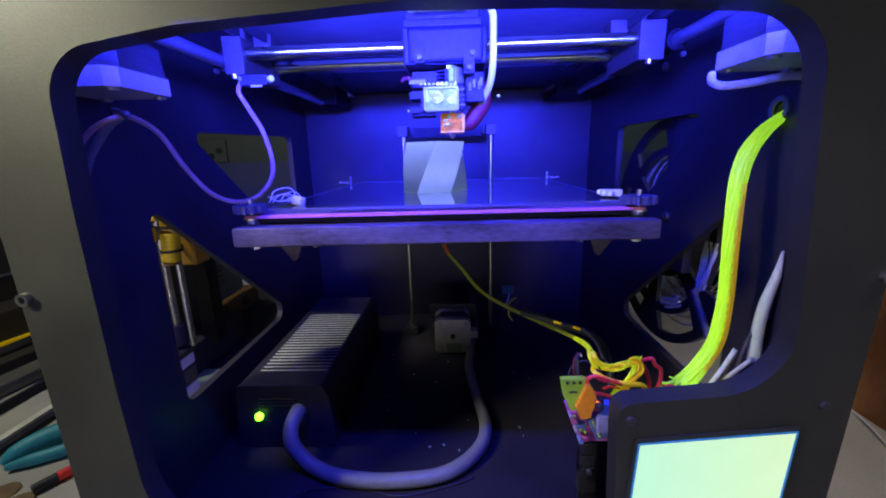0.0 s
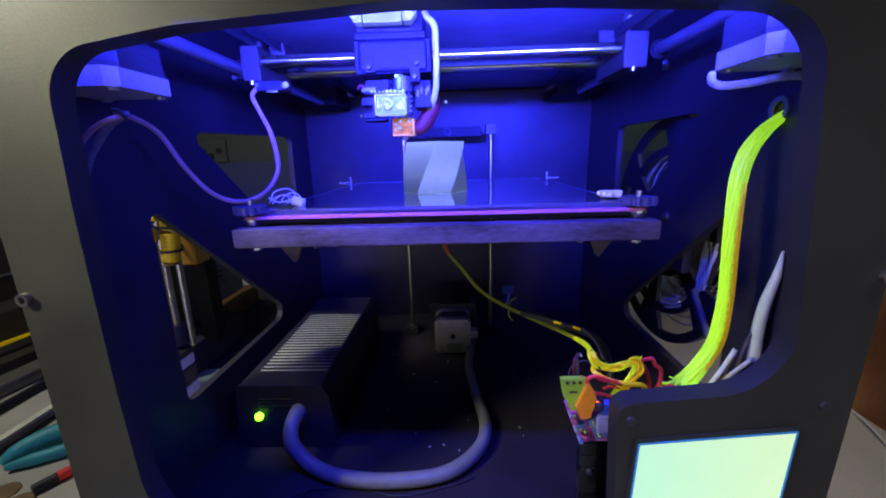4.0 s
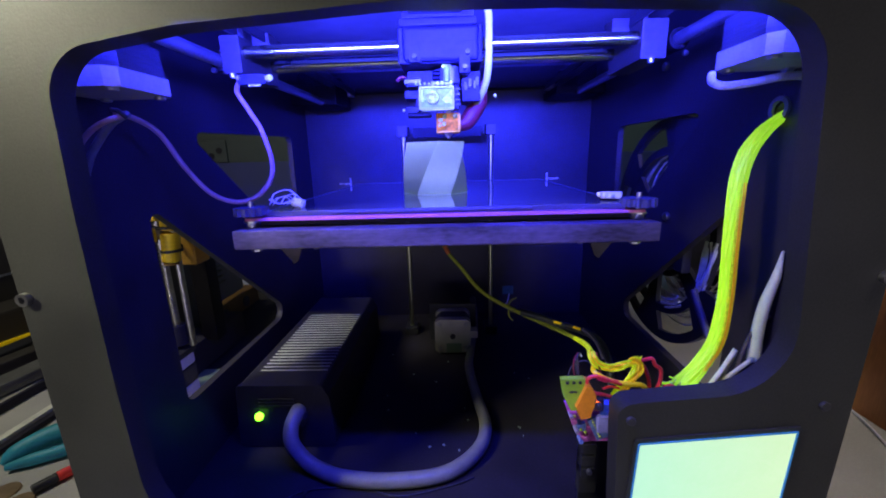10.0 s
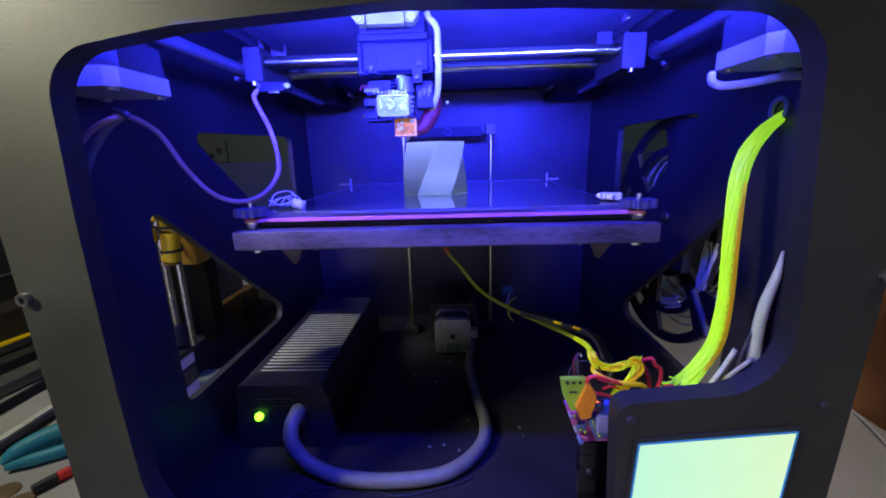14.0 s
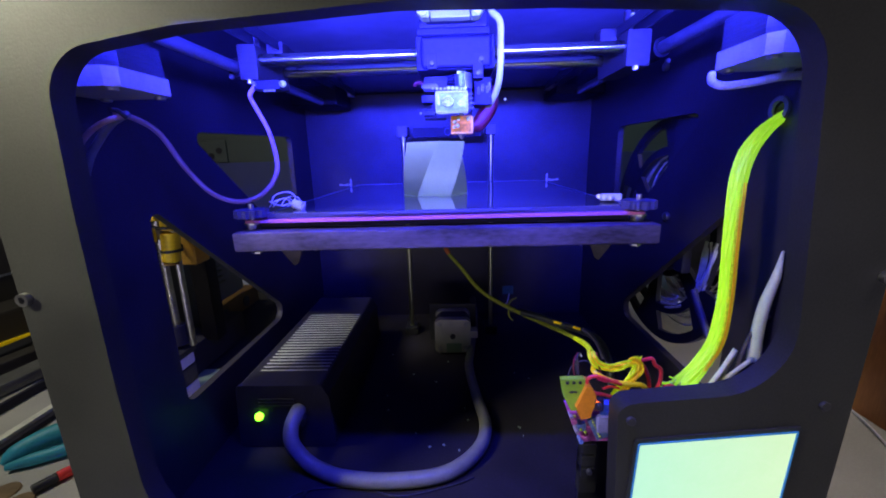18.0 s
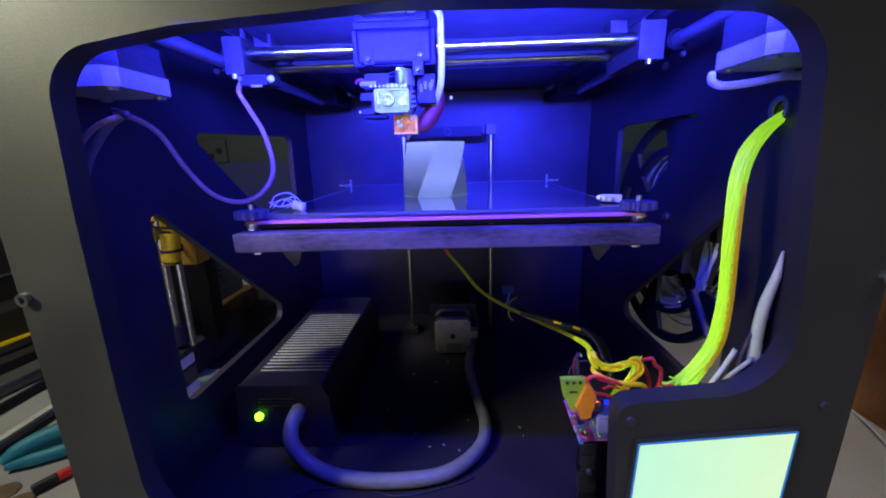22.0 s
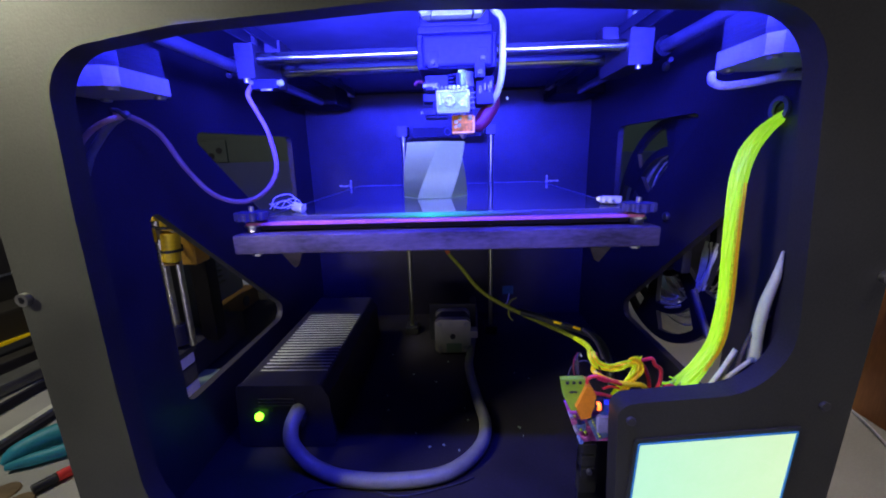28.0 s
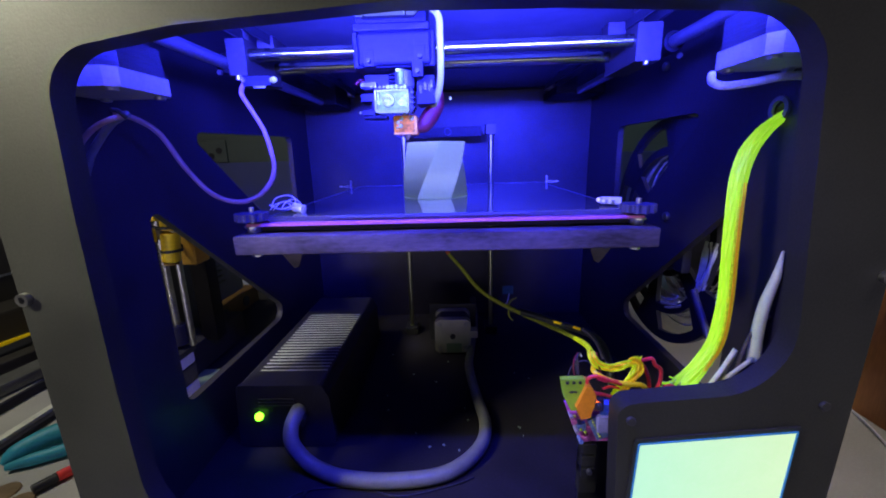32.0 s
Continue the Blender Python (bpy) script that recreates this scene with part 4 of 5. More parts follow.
def build_board():
    b = thing("control_board", (0.12, 0.0, -0.15), "purple control board crowded with plugs behind the screen", "circuit board")
    part("board_plate", sheet([(0.0672, -0.1165), (0.170, -0.1165), (0.170, -0.1430), (0.0775, -0.1430), (0.0745, -0.1360)], [], 0.0016, on_xz(-0.0118)), M_BOARD, b)
    part("lower_board", box(0.082, 0.175, -0.002, -0.0004, -0.2095, -0.122, 0.0003), M_BLACK, b)
    g = part("green_plug", sheet(rounded([(0.0622, -0.0967), (0.0752, -0.0962), (0.0742, -0.1040), (0.0715, -0.1156), (0.0683, -0.1156), (0.0645, -0.1080)], 0.0006, 2), [], 0.0035, on_xz(-0.0212)), M_GREEN, b, "green screw plug")
    for k in range(3):
        part("plug_slot", box(0.0648 + k * 0.0034, 0.0664 + k * 0.0034, -0.0218, -0.0208, -0.0992, -0.0976, 0.0002), M_BLACK, g)
    part("plug_groove", box(0.0670, 0.0712, -0.0216, -0.0208, -0.1045, -0.1036, 0.0002), M_BLACK, g)
    part("fuse", sheet(rounded([(0.0702, -0.1120), (0.0725, -0.1168), (0.0727, -0.1193), (0.0780, -0.1184), (0.0804, -0.1084), (0.0804, -0.1043), (0.0782, -0.1002), (0.0752, -0.0992)], 0.0006, 2), [], 0.0115, on_xz(-0.0240)), M_FUSE, b, "orange resettable fuse")
    for k in range(3):
        drv = part("driver_module", box(0.0800 + k * 0.019, 0.0925 + k * 0.019, -0.0215, -0.0196, -0.1330, -0.1185, 0.0003, turn=Euler((0, radians(-26), 0)).to_matrix()), M_BOARDB, b)
        for j in range(8):
            x, z = 0.0789 + k * 0.019 + 0.00082 * j, -0.1186 - j * 0.00188
            part("pin", rod((x, -0.0225, z), (x, -0.0120, z), 0.00050, 6, bevel=0.0001), M_TUBE, drv)
    for x, z, w in ((0.0700, -0.1215, 0.004), (0.0745, -0.1290, 0.005), (0.0775, -0.1370, 0.004), (0.0715, -0.1270, 0.0025), (0.0800, -0.1310, 0.003)):
        part("chip", box(x, x + w, -0.0150, -0.0119, z - w, z, 0.0004), M_BOARD if w < 0.0045 else M_BOARDB, b)
    for x, z in ((0.0725, -0.1235), (0.0790, -0.1340), (0.0765, -0.1325)):
        part("solder_bead", rod((x, -0.0160, z), (x, -0.0118, z), 0.0008, 10, bevel=0.0003), M_TUBE, b)
    # Cup added to hide the drum's glowing half while it faces back.
    cup = box(0.0802, 0.0838, -0.0219, -0.0213, -0.1134, -0.1068, 0.0002)
    box(0.0802, 0.0838, -0.0250, -0.0219, -0.1072, -0.1068, 0.0001, bm=cup)
    box(0.0802, 0.0838, -0.0250, -0.0219, -0.1134, -0.1130, 0.0001, bm=cup)
    for x in (0.0798, 0.0839):
        box(x, x + 0.0003, -0.0250, -0.0213, -0.1134, -0.1068, 0.0001, bm=cup)
    part("drum_cover", cup, M_BLACK, b)
    lamp = drum("board_lamp", (0.0814, -0.0249, -0.1101), 0.0010, 0.0024, b, M_HOT, M_BLACK)
    part("heat_pad", box(0.0820, 0.0885, -0.0250, -0.0217, -0.1270, -0.1172, 0.0005), M_PADBLUE, b, "lavender driver chip")
    part("small_plug", box(0.0835, 0.0885, -0.0240, -0.0190, -0.1165, -0.1100, 0.0005), M_PLUGBLUE, b, "blue plug")
    for k, (x, z) in enumerate(((0.0705, -0.1232), (0.0725, -0.1265), (0.0760, -0.1290), (0.0742, -0.1330), (0.0790, -0.1372), (0.0768, -0.1398))):
        part("board_post", rod((x, -0.0170, z), (x, -0.0118, z), 0.0011 + 0.0003 * (k % 2), 8, bevel=0.0003), (M_PADBLUE, M_PINKPCB, M_BOARDB)[k % 3], b)
    for k in range(3):
        part("stacked_header", box(0.0790, 0.0870, -0.0135, -0.0040, -0.1510 - k * 0.0085, -0.1440 - k * 0.0085, 0.0006), M_BLACK, b)
    part("header_screw", rod((0.0832, -0.0160, -0.1620), (0.0832, -0.0134, -0.1620), 0.0016, 10, bevel=0.0004), M_SCREW, b)
    part("socket_strip", box(0.0790, 0.0900, -0.0100, -0.0040, -0.182, -0.1500, 0.0008), M_BLACK, b)
    return lamp


BOARD_LIGHT = build_board()


# ---------------------------------------------------------------- cables
def cable(name, label, runs, group="", cat="cable"):
    pts = runs[0][1]
    p = thing(name, pts[len(pts) // 2], label, cat, group)
    for nm, pp, r, m in runs:
        part(nm, tube(pp, r, 12, 7), m, p)
    return p


def weave(pts, radii, count, way, pitch, r, mat, parent):
    """Fine strands that wind round a sleeve in one direction, as one part."""
    line = smooth_line(pts, 12)
    m = bmesh.new()
    for j in range(count):
        up, path, run = Vector((0.3, 0.9, 0.2)).normalized(), [], 0.0
        for i, c in enumerate(line):
            d = (line[min(i + 1, len(line) - 1)] - line[max(i - 1, 0)]).normalized()
            u = (up - d * up.dot(d)).normalized()
            w, up = d.cross(u), u
            run += (c - line[max(i - 1, 0)]).length
            a = 2 * math.pi * j / count + way * run * pitch
            q = float(np.interp(i / (len(line) - 1) * (len(radii) - 1), range(len(radii)), radii)) + r * 0.15
            path.append(c + q * (math.cos(a) * u + math.sin(a) * w))
        m = tube(path, r, 5, 1, m)
    part("braid_weave", m, mat, parent, "fine woven strands")


NEAR_A = [(0.0820, -0.0080, -0.0872), (0.0817, -0.0120, -0.0891), (0.0848, -0.0125, -0.0930), (0.0908, -0.0125, -0.0948), (0.0975, -0.0125, -0.0939), (0.1026, -0.0125, -0.0918), (0.1047, -0.0125, -0.0908)]
NEAR_B = [(0.1009, -0.0128, -0.0910), (0.1051, -0.0132, -0.0922), (0.1064, -0.0135, -0.0951), (0.1038, -0.0140, -0.0993), (0.1002, -0.0140, -0.1045), (0.0969, -0.0138, -0.1085), (0.0950, -0.0130, -0.1119)]


def ribbon(name, pts, width, count, mats, parent, label=""):
    """Flat wires lying side by side."""
    line = [Vector(p) for p in smooth_line(pts, 6)]
    for j in range(count):
        o = (j / (count - 1) - 0.5) * width
        path = []
        for i, c in enumerate(line):
            d = (line[min(i + 1, len(line) - 1)] - line[max(i - 1, 0)]).normalized()
            path.append(c + o * d.cross(Vector((0, 1, 0))).normalized() + Vector((0, 0.0006 * math.sin(2.1 * j + 0.5 * i), 0)))
        part(name, tube(path, width / count * 0.80, 7, 1), mats[j % len(mats)], parent, label)


def build_cables():
    # braided loom from the side wall down to the board, its brightness made by emission
    main = [(0.1955, 0.0235, 0.0420), (0.1898, 0.0228, 0.0383), (0.1771, 0.0180, 0.0300), (0.1658, 0.0120, 0.0188), (0.1602, 0.0080, 0.0036), (0.1579, 0.0040, -0.0261), (0.1583, 0.0020, -0.0585), (0.1551, 0.0000, -0.0849), (0.1471, -0.0010, -0.1019), (0.1385, -0.0010, -0.1137)]
    radii = [0.0016, 0.0023, 0.0034, 0.004, 0.0039, 0.0034, 0.0034, 0.0037, 0.0042, 0.0049]
    loom = cable("cable_loom", "yellow-green braided loom hanging at the side wall, given its own glow", [("braid", main, radii, M_SLEEVE)])
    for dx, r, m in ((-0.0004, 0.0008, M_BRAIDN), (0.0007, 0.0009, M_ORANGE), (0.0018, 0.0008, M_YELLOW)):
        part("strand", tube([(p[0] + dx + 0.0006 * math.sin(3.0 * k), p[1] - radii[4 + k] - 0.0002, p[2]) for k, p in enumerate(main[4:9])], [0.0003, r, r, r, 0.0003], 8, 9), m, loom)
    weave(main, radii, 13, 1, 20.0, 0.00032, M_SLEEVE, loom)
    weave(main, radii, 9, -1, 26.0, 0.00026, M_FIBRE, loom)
    rng = random.Random(12)
    for k in range(30):
        a = 2 * math.pi * k / 30
        x, y, z = 0.1385 + 0.0060 * math.cos(a), -0.0010 + 0.0050 * math.sin(a), -0.1137
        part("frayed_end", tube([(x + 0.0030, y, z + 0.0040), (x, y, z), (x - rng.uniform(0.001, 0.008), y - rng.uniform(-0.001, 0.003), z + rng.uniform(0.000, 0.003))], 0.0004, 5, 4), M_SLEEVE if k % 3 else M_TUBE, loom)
    # heater loom from under the bed
    hl = [(-0.0010, 0.0900, -0.030), (-0.0028, 0.1000, -0.0500), (0.0120, 0.1000, -0.0700), (0.0270, 0.1000, -0.0890), (0.0500, 0.0960, -0.1030), (0.0904, 0.0700, -0.1143), (0.0902, 0.0450, -0.1060), (0.0871, 0.0200, -0.0965), (0.0846, 0.0040, -0.0911), (0.0827, -0.0060, -0.0886)]
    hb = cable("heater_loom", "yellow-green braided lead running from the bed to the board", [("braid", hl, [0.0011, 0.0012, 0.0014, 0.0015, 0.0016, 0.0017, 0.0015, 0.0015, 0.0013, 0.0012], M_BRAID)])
    # Glowing copy laid over the near end, where the lead turns bright.
    part("bright_near_run", tube(hl[6:], [0.0016, 0.0017, 0.0016, 0.0015], 12, 7), M_BRAIDN, hb)
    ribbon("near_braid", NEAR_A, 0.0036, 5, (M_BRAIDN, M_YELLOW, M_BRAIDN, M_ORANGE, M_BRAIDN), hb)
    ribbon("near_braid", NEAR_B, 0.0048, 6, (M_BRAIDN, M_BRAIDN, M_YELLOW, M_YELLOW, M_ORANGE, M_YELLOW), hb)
    for k in range(9):
        x, z = NEAR_A[-1][0] - 0.0015 + 0.0005 * k, NEAR_A[-1][2] + 0.0006 * math.sin(2.0 * k)
        part("frayed_end", tube([(x, -0.0120, z), (x + 0.0006, -0.0125, z + 0.0014), (x + 0.0004 * (k % 4), -0.0130, z + 0.0026)], 0.0003, 5, 3), M_BRAIDN, hb)
    part("heat_shrink", tube([(-0.0008, 0.0880, -0.0285), (-0.0024, 0.0985, -0.0470), (0.0010, 0.0990, -0.0560)], 0.0017, 10, 6), M_SHRINK, hb, "rust-red heat shrink sleeve")
    part("tie", tube([(0.0500, 0.0960, -0.1010), (0.0520, 0.0940, -0.0960), (0.0560, 0.0920, -0.0930)], 0.0006, 6, 4), M_BRAID, hb)
    part("tie_tail", tube([(0.0500, 0.0950, -0.1050), (0.0505, 0.0940, -0.1100), (0.0535, 0.0920, -0.1130)], 0.0007, 6, 4), M_BRAID, hb)
    cable("yellow_wire", "thick yellow wire curving into the board", [("wire_run", [(0.0844, -0.0080, -0.0957), (0.0824, -0.0120, -0.0965), (0.0846, -0.0150, -0.0981), (0.0922, -0.0150, -0.1017), (0.0996, -0.0165, -0.1026), (0.1071, -0.0150, -0.1039), (0.1115, -0.0130, -0.1074), (0.1146, -0.0110, -0.1135)], 0.0014, M_YELLOW)], "board wires", "wire")
    cable("red_wire", "bright red wire looping over the board", [("wire_run", [(0.1042, -0.0110, -0.0924), (0.1102, -0.0100, -0.0920), (0.1148, -0.0100, -0.0910), (0.1173, -0.0100, -0.0949), (0.1207, -0.0100, -0.0981), (0.1209, -0.0100, -0.1052), (0.1198, -0.0100, -0.1106), (0.1268, -0.0100, -0.1081), (0.1327, -0.0080, -0.1120)], 0.0011, M_RED)], "board wires", "wire")
    cable("red_wire", "bright red wire looping over the board", [("wire_run", [(0.1045, -0.0105, -0.0927), (0.1098, -0.0100, -0.0944), (0.1131, -0.0100, -0.0998), (0.1151, -0.0100, -0.1069), (0.1159, -0.0100, -0.1160)], 0.0011, M_RED)], "board wires", "wire")
    cable("red_wire", "bright red wire looping over the board", [("wire_run", [(0.0956, -0.0180, -0.1019), (0.0881, -0.0200, -0.0978), (0.0814, -0.0200, -0.0953), (0.0775, -0.0200, -0.0963), (0.0762, -0.0200, -0.0994), (0.0776, -0.0210, -0.1022), (0.0803, -0.0220, -0.1043), (0.0864, -0.0200, -0.1067), (0.0944, -0.0160, -0.1120)], 0.0010, M_RED)], "board wires", "wire")
    cable("sensor_wires", "thin dark and red wires rising from the green plug", [("red_strand", [(0.0714, -0.0160, -0.0990), (0.0704, -0.0150, -0.0940), (0.0713, -0.0130, -0.0890), (0.0745, -0.0080, -0.0880)], 0.00045, M_BRWIRE), ("dark_strand", [(0.0730, -0.0160, -0.0990), (0.0718, -0.0150, -0.0930), (0.0727, -0.0130, -0.0875), (0.0760, -0.0080, -0.0880)], 0.00055, M_BLACK), ("grey_strand", [(0.0690, -0.0100, -0.1050), (0.0724, -0.0040, -0.1001), (0.0774, -0.0030, -0.0965), (0.0826, -0.0030, -0.0965), (0.0871, -0.0040, -0.1013)], 0.0004, M_SHADE)], "board wires", "wire")
    cable("red_wire", "thin red wires crossing behind the orange fuse", [("wire_run", [(0.0990, -0.0150, -0.1030), (0.0930, -0.0160, -0.1010), (0.0870, -0.0170, -0.1000), (0.0830, -0.0170, -0.0985)], 0.0008, M_RED), ("wire_run", [(0.0960, -0.0150, -0.1060), (0.0905, -0.0160, -0.1045), (0.0865, -0.0170, -0.1050)], 0.0007, M_RED), ("brown_strand", [(0.0838, -0.0110, -0.0860), (0.0850, -0.0120, -0.0930), (0.0862, -0.0140, -0.0985)], 0.0006, M_BRWIRE)], "board wires", "wire")
    cable("grey_wire", "thin grey wire with a curled pale tip", [("wire_run", [(0.0743, -0.0130, -0.1017), (0.0743, -0.0100, -0.0958), (0.0743, -0.0080, -0.0906)], 0.0007, M_SHADE), ("curled_tip", [(0.0740, -0.0080, -0.0902), (0.0745, -0.0080, -0.0888), (0.0761, -0.0080, -0.0889), (0.0768, -0.0080, -0.0903)], 0.0005, M_WHOSE)], "board wires", "wire")
    # dark loom with two yellow marks behind the board
    dk = cable("dark_loom", "black cable loom with small yellow marks", [("sheath", [(0.0560, 0.0700, -0.0960), (0.0700, 0.0650, -0.0985), (0.0807, 0.0600, -0.1016), (0.0963, 0.0600, -0.1063), (0.1127, 0.0600, -0.1153), (0.1190, 0.0550, -0.1290), (0.1180, 0.0450, -0.1450)], 0.0026, M_BLACK), ("blue_core", [(0.0990, 0.0560, -0.1040), (0.1080, 0.0540, -0.1130), (0.1130, 0.0500, -0.1250)], 0.0014, M_KNOB)])
    for p, q in (((0.0780, 0.0575, -0.0990), (0.0835, 0.0575, -0.1003)), ((0.0925, 0.0575, -0.1032), (0.0975, 0.0575, -0.1052))):
        part("mark", rod(p, q, 0.0011, 8, bevel=0.0003), M_YELLOW, dk)
    # white tube and wires by the right wall
    cable("white_hose", "white cable sheath hanging by the side wall", [("sheath", [(0.1878, 0.0045, -0.0345), (0.1862, 0.0040, -0.0490), (0.1825, 0.0040, -0.0659), (0.1812, 0.0040, -0.0834), (0.1818, 0.0040, -0.1004)], [0.0006, 0.0023, 0.0030, 0.0033, 0.0036], M_WHOSE), ("core", [(0.1800, 0.0035, -0.0995), (0.1711, -0.0060, -0.0957), (0.1615, -0.0060, -0.1045), (0.1540, -0.0060, -0.1115)], 0.0012, M_WHOSE)])
    cable("white_wires", "pair of white wires beside the loom", [("wire_run", [(0.1510, -0.0060, -0.1120), (0.1570, -0.0062, -0.1005), (0.1632, -0.0055, -0.0884)], 0.0014, M_WHOSE), ("wire_run", [(0.1535, -0.0055, -0.1120), (0.1580, -0.0058, -0.1040), (0.1636, -0.0050, -0.0905)], 0.0011, M_WHOSE), ("brown_wire", [(0.1718, 0.0030, -0.1113), (0.1734, 0.0030, -0.0954), (0.1801, 0.0050, -0.0811), (0.1885, 0.0060, -0.0735)], 0.0010, M_BRNWIRE)])
    cable("motor_lead", "white lead looping under the corner motor", [("lead", [(0.1415, 0.0120, 0.0590), (0.1385, 0.0060, 0.0545), (0.1405, -0.0005, 0.0515), (0.1520, -0.0030, 0.0522), (0.1680, -0.0040, 0.0545), (0.1890, 0.0000, 0.0540)], 0.0019, M_FIL)], "motor leads")
    cable("motor_lead", "white lead dropping from the corner motor", [("lead", [(-0.1550, -0.0090, 0.0465), (-0.1561, -0.012, 0.0450), (-0.1627, -0.012, 0.0413), (-0.1703, -0.012, 0.0339), (-0.1768, -0.012, 0.0258), (-0.1830, -0.012, 0.0140)], 0.0018, M_CABLE), ("dark_lead", [(-0.1540, -0.0120, 0.0455), (-0.1569, -0.018, 0.0432), (-0.1647, -0.018, 0.0401), (-0.1716, -0.018, 0.0351), (-0.1790, -0.018, 0.0270)], 0.0013, M_PINK), ("tie", [(-0.1575, -0.0150, 0.0480), (-0.1530, -0.0170, 0.0470), (-0.1510, -0.0150, 0.0440)], 0.0011, M_BLACK)], "motor leads")


build_cables()

# limp lead of the limit switch: short rigid pieces that follow the slide
LEAD = [(-0.1760, 0.0080, 0.0490), (-0.1750, 0.0145, 0.0487), (-0.1708, 0.030, 0.0404), (-0.1658, 0.042, 0.0181), (-0.1564, 0.052, 0.0005), (-0.1420, 0.060, -0.0054),
        (-0.1279, 0.066, 0.0004), (-0.1187, 0.070, 0.0159), (-0.1228, 0.075, 0.0395), (-0.1310, 0.079, 0.0560), (-0.1360, 0.081, 0.0670), (-0.1310, 0.081, 0.0735)]
LEAD_PIECES = 18


def lead_line(y):
    """The lead's course when the nozzle is at depth y."""
    n = len(LEAD) - 1
    pts = [Vector(p) + Vector((0.002, 1.0, 0.0)) * (y - 0.0946) * max(0.0, (k - 3) / (n - 3)) ** 1.5 for k, p in enumerate(LEAD)]
    line = smooth_line(pts, 16)
    return [line[round(k * (len(line) - 1) / (LEAD_PIECES * 4))] for k in range(LEAD_PIECES * 4 + 1)]


def build_lead():
    lead = thing("switch_lead", (0, 0, 0), "pale sheathed lead hanging in a loop from the limit switch", "cable")
    line, out = lead_line(PRINT_Y), []
    for k in range(LEAD_PIECES):
        seg = line[k * 4: k * 4 + 5]
        ob = part("lead_piece", tube([p - seg[2] for p in [seg[0] * 1.06 - seg[1] * 0.06] + seg[1:4] + [seg[4] * 1.06 - seg[3] * 0.06]], 0.0016, 10, 2), M_PINK, lead)
        ob.location = seg[2]
        out.append((ob, seg[4] - seg[0]))
    return out


LEAD_PARTS = build_lead()


# ---------------------------------------------------------------- outside the windows
def build_neighbour():
    n = thing("second_printer", (-0.29, 0.17, TABLE), "small printer with yellow plastic parts on the desk beside", "printer")
    part("lead_screw", rod((-0.29, 0.162, -0.165), (-0.29, 0.164, 0.05), 0.0032, 14), M_SCREW, n)
    part("rod", rod((-0.28, 0.167, -0.170), (-0.28, 0.170, 0.05), 0.0033, 16), M_SCREW, n)
    part("bearing_holder", rod((-0.2835, 0.1640, -0.0755), (-0.2805, 0.1660, -0.0455), 0.0085, 22, bevel=0.002), M_YPRINT, n, "yellow printed bearing holder")
    part("bearing_holder", rod((-0.2800, 0.1660, -0.0435), (-0.2785, 0.1670, -0.0150), 0.0085, 22, bevel=0.002), M_YPRINT, n, "yellow printed bearing holder")
    part("bushing", rod((-0.2840, 0.1640, -0.0785), (-0.2838, 0.1641, -0.0757), 0.0070, 20), M_YDULL, n)
    part("nut_block", box(-0.2960, -0.2845, 0.1440, 0.1540, -0.0525, -0.0385, 0.002), M_YPRINT, n)
    part("nut_block", box(-0.2960, -0.2770, 0.1440, 0.1540, -0.0310, -0.0150, 0.002), M_YPRINT, n)
    part("yellow_clamp", box(-0.2960, -0.2760, 0.1900, 0.2150, -0.0870, -0.0350, 0.003), M_YSHADE, n, "yellow clamp behind the rods, coloured as in shade")
    part("rear_post", box(-0.3050, -0.2850, 0.2160, 0.2360, -0.1900, 0.0200, 0.002), M_DKPLA, n)
    for z in (-0.0400, -0.0640):
        part("zip_tie", ring((-0.2818, 0.1650, z + 0.0003), (0, 0, 1), 0.0100, 0.0086, 0.0026, 24), M_BLACK, n)
        part("zip_tail", box(-0.292, -0.288, 0.165, 0.205, z - 0.0015, z + 0.0015, 0.0004), M_BLACK, n)
    part("pin", rod((-0.3020, 0.1480, -0.0670), (-0.2880, 0.1480, -0.0670), 0.0016, 10), M_WCABLE, n)
    for k in range(40):
        z = -0.140 + k * 0.0040
        part("thread", ring((-0.29, 0.162 + 0.00001 * k, z), (0.1, 0, 1), 0.0038, 0.0030, 0.0016, 14), M_SCREW, n)
    for k in range(7):
        part("vent_slot", box(-0.352, -0.348, 0.300 + 0.002 * k, 0.335 + 0.002 * k, -0.1050 - k * 0.0085, -0.1020 - k * 0.0085, 0.0008), M_BLACK, n)
    part("vent_plate", box(-0.358, -0.3525, 0.285, 0.400, -0.185, -0.080, 0.002), M_KNOB, n)
    part("coupling", rod((-0.29, 0.162, -0.166), (-0.29, 0.162, -0.144), 0.008, 16), M_BLUEPLA, n)
    for z0, z1, m, nm in ((-0.2228, -0.2095, M_WCABLE, "motor_cap"), (-0.2093, -0.1892, M_LAM, "motor_body"), (-0.1890, -0.1765, M_WCABLE, "motor_cap")):
        part(nm, box(-0.318, -0.280, 0.1430, 0.1660, z0, z1, 0.002, 2), m, n)
    part("motor_flange", box(-0.320, -0.279, 0.1415, 0.1690, -0.1763, -0.1700, 0.001), M_BLACK, n)
    part("base_plate", box(-0.46, -0.262, 0.2080, 0.52, TABLE, TABLE + 0.006, 0.001), M_CORK, n)
    part("base_frame", box(-0.34, -0.279, 0.1470, 0.2075, TABLE, -0.2232, 0.001), M_WHITE, n)
    part("upright", box(-0.375, -0.335, 0.20, 0.27, -0.230, 0.08, 0.003), M_SHADE, n)
    foot = part("yellow_foot", box(-0.40, -0.35, 0.30, 0.44, -0.222, -0.192, 0.004), M_YDULL, n)
    for y in (0.335, 0.395):
        part("foot_hole", rod((-0.351, y, -0.207), (-0.3485, y, -0.207), 0.009, 18), M_BLACK, foot)
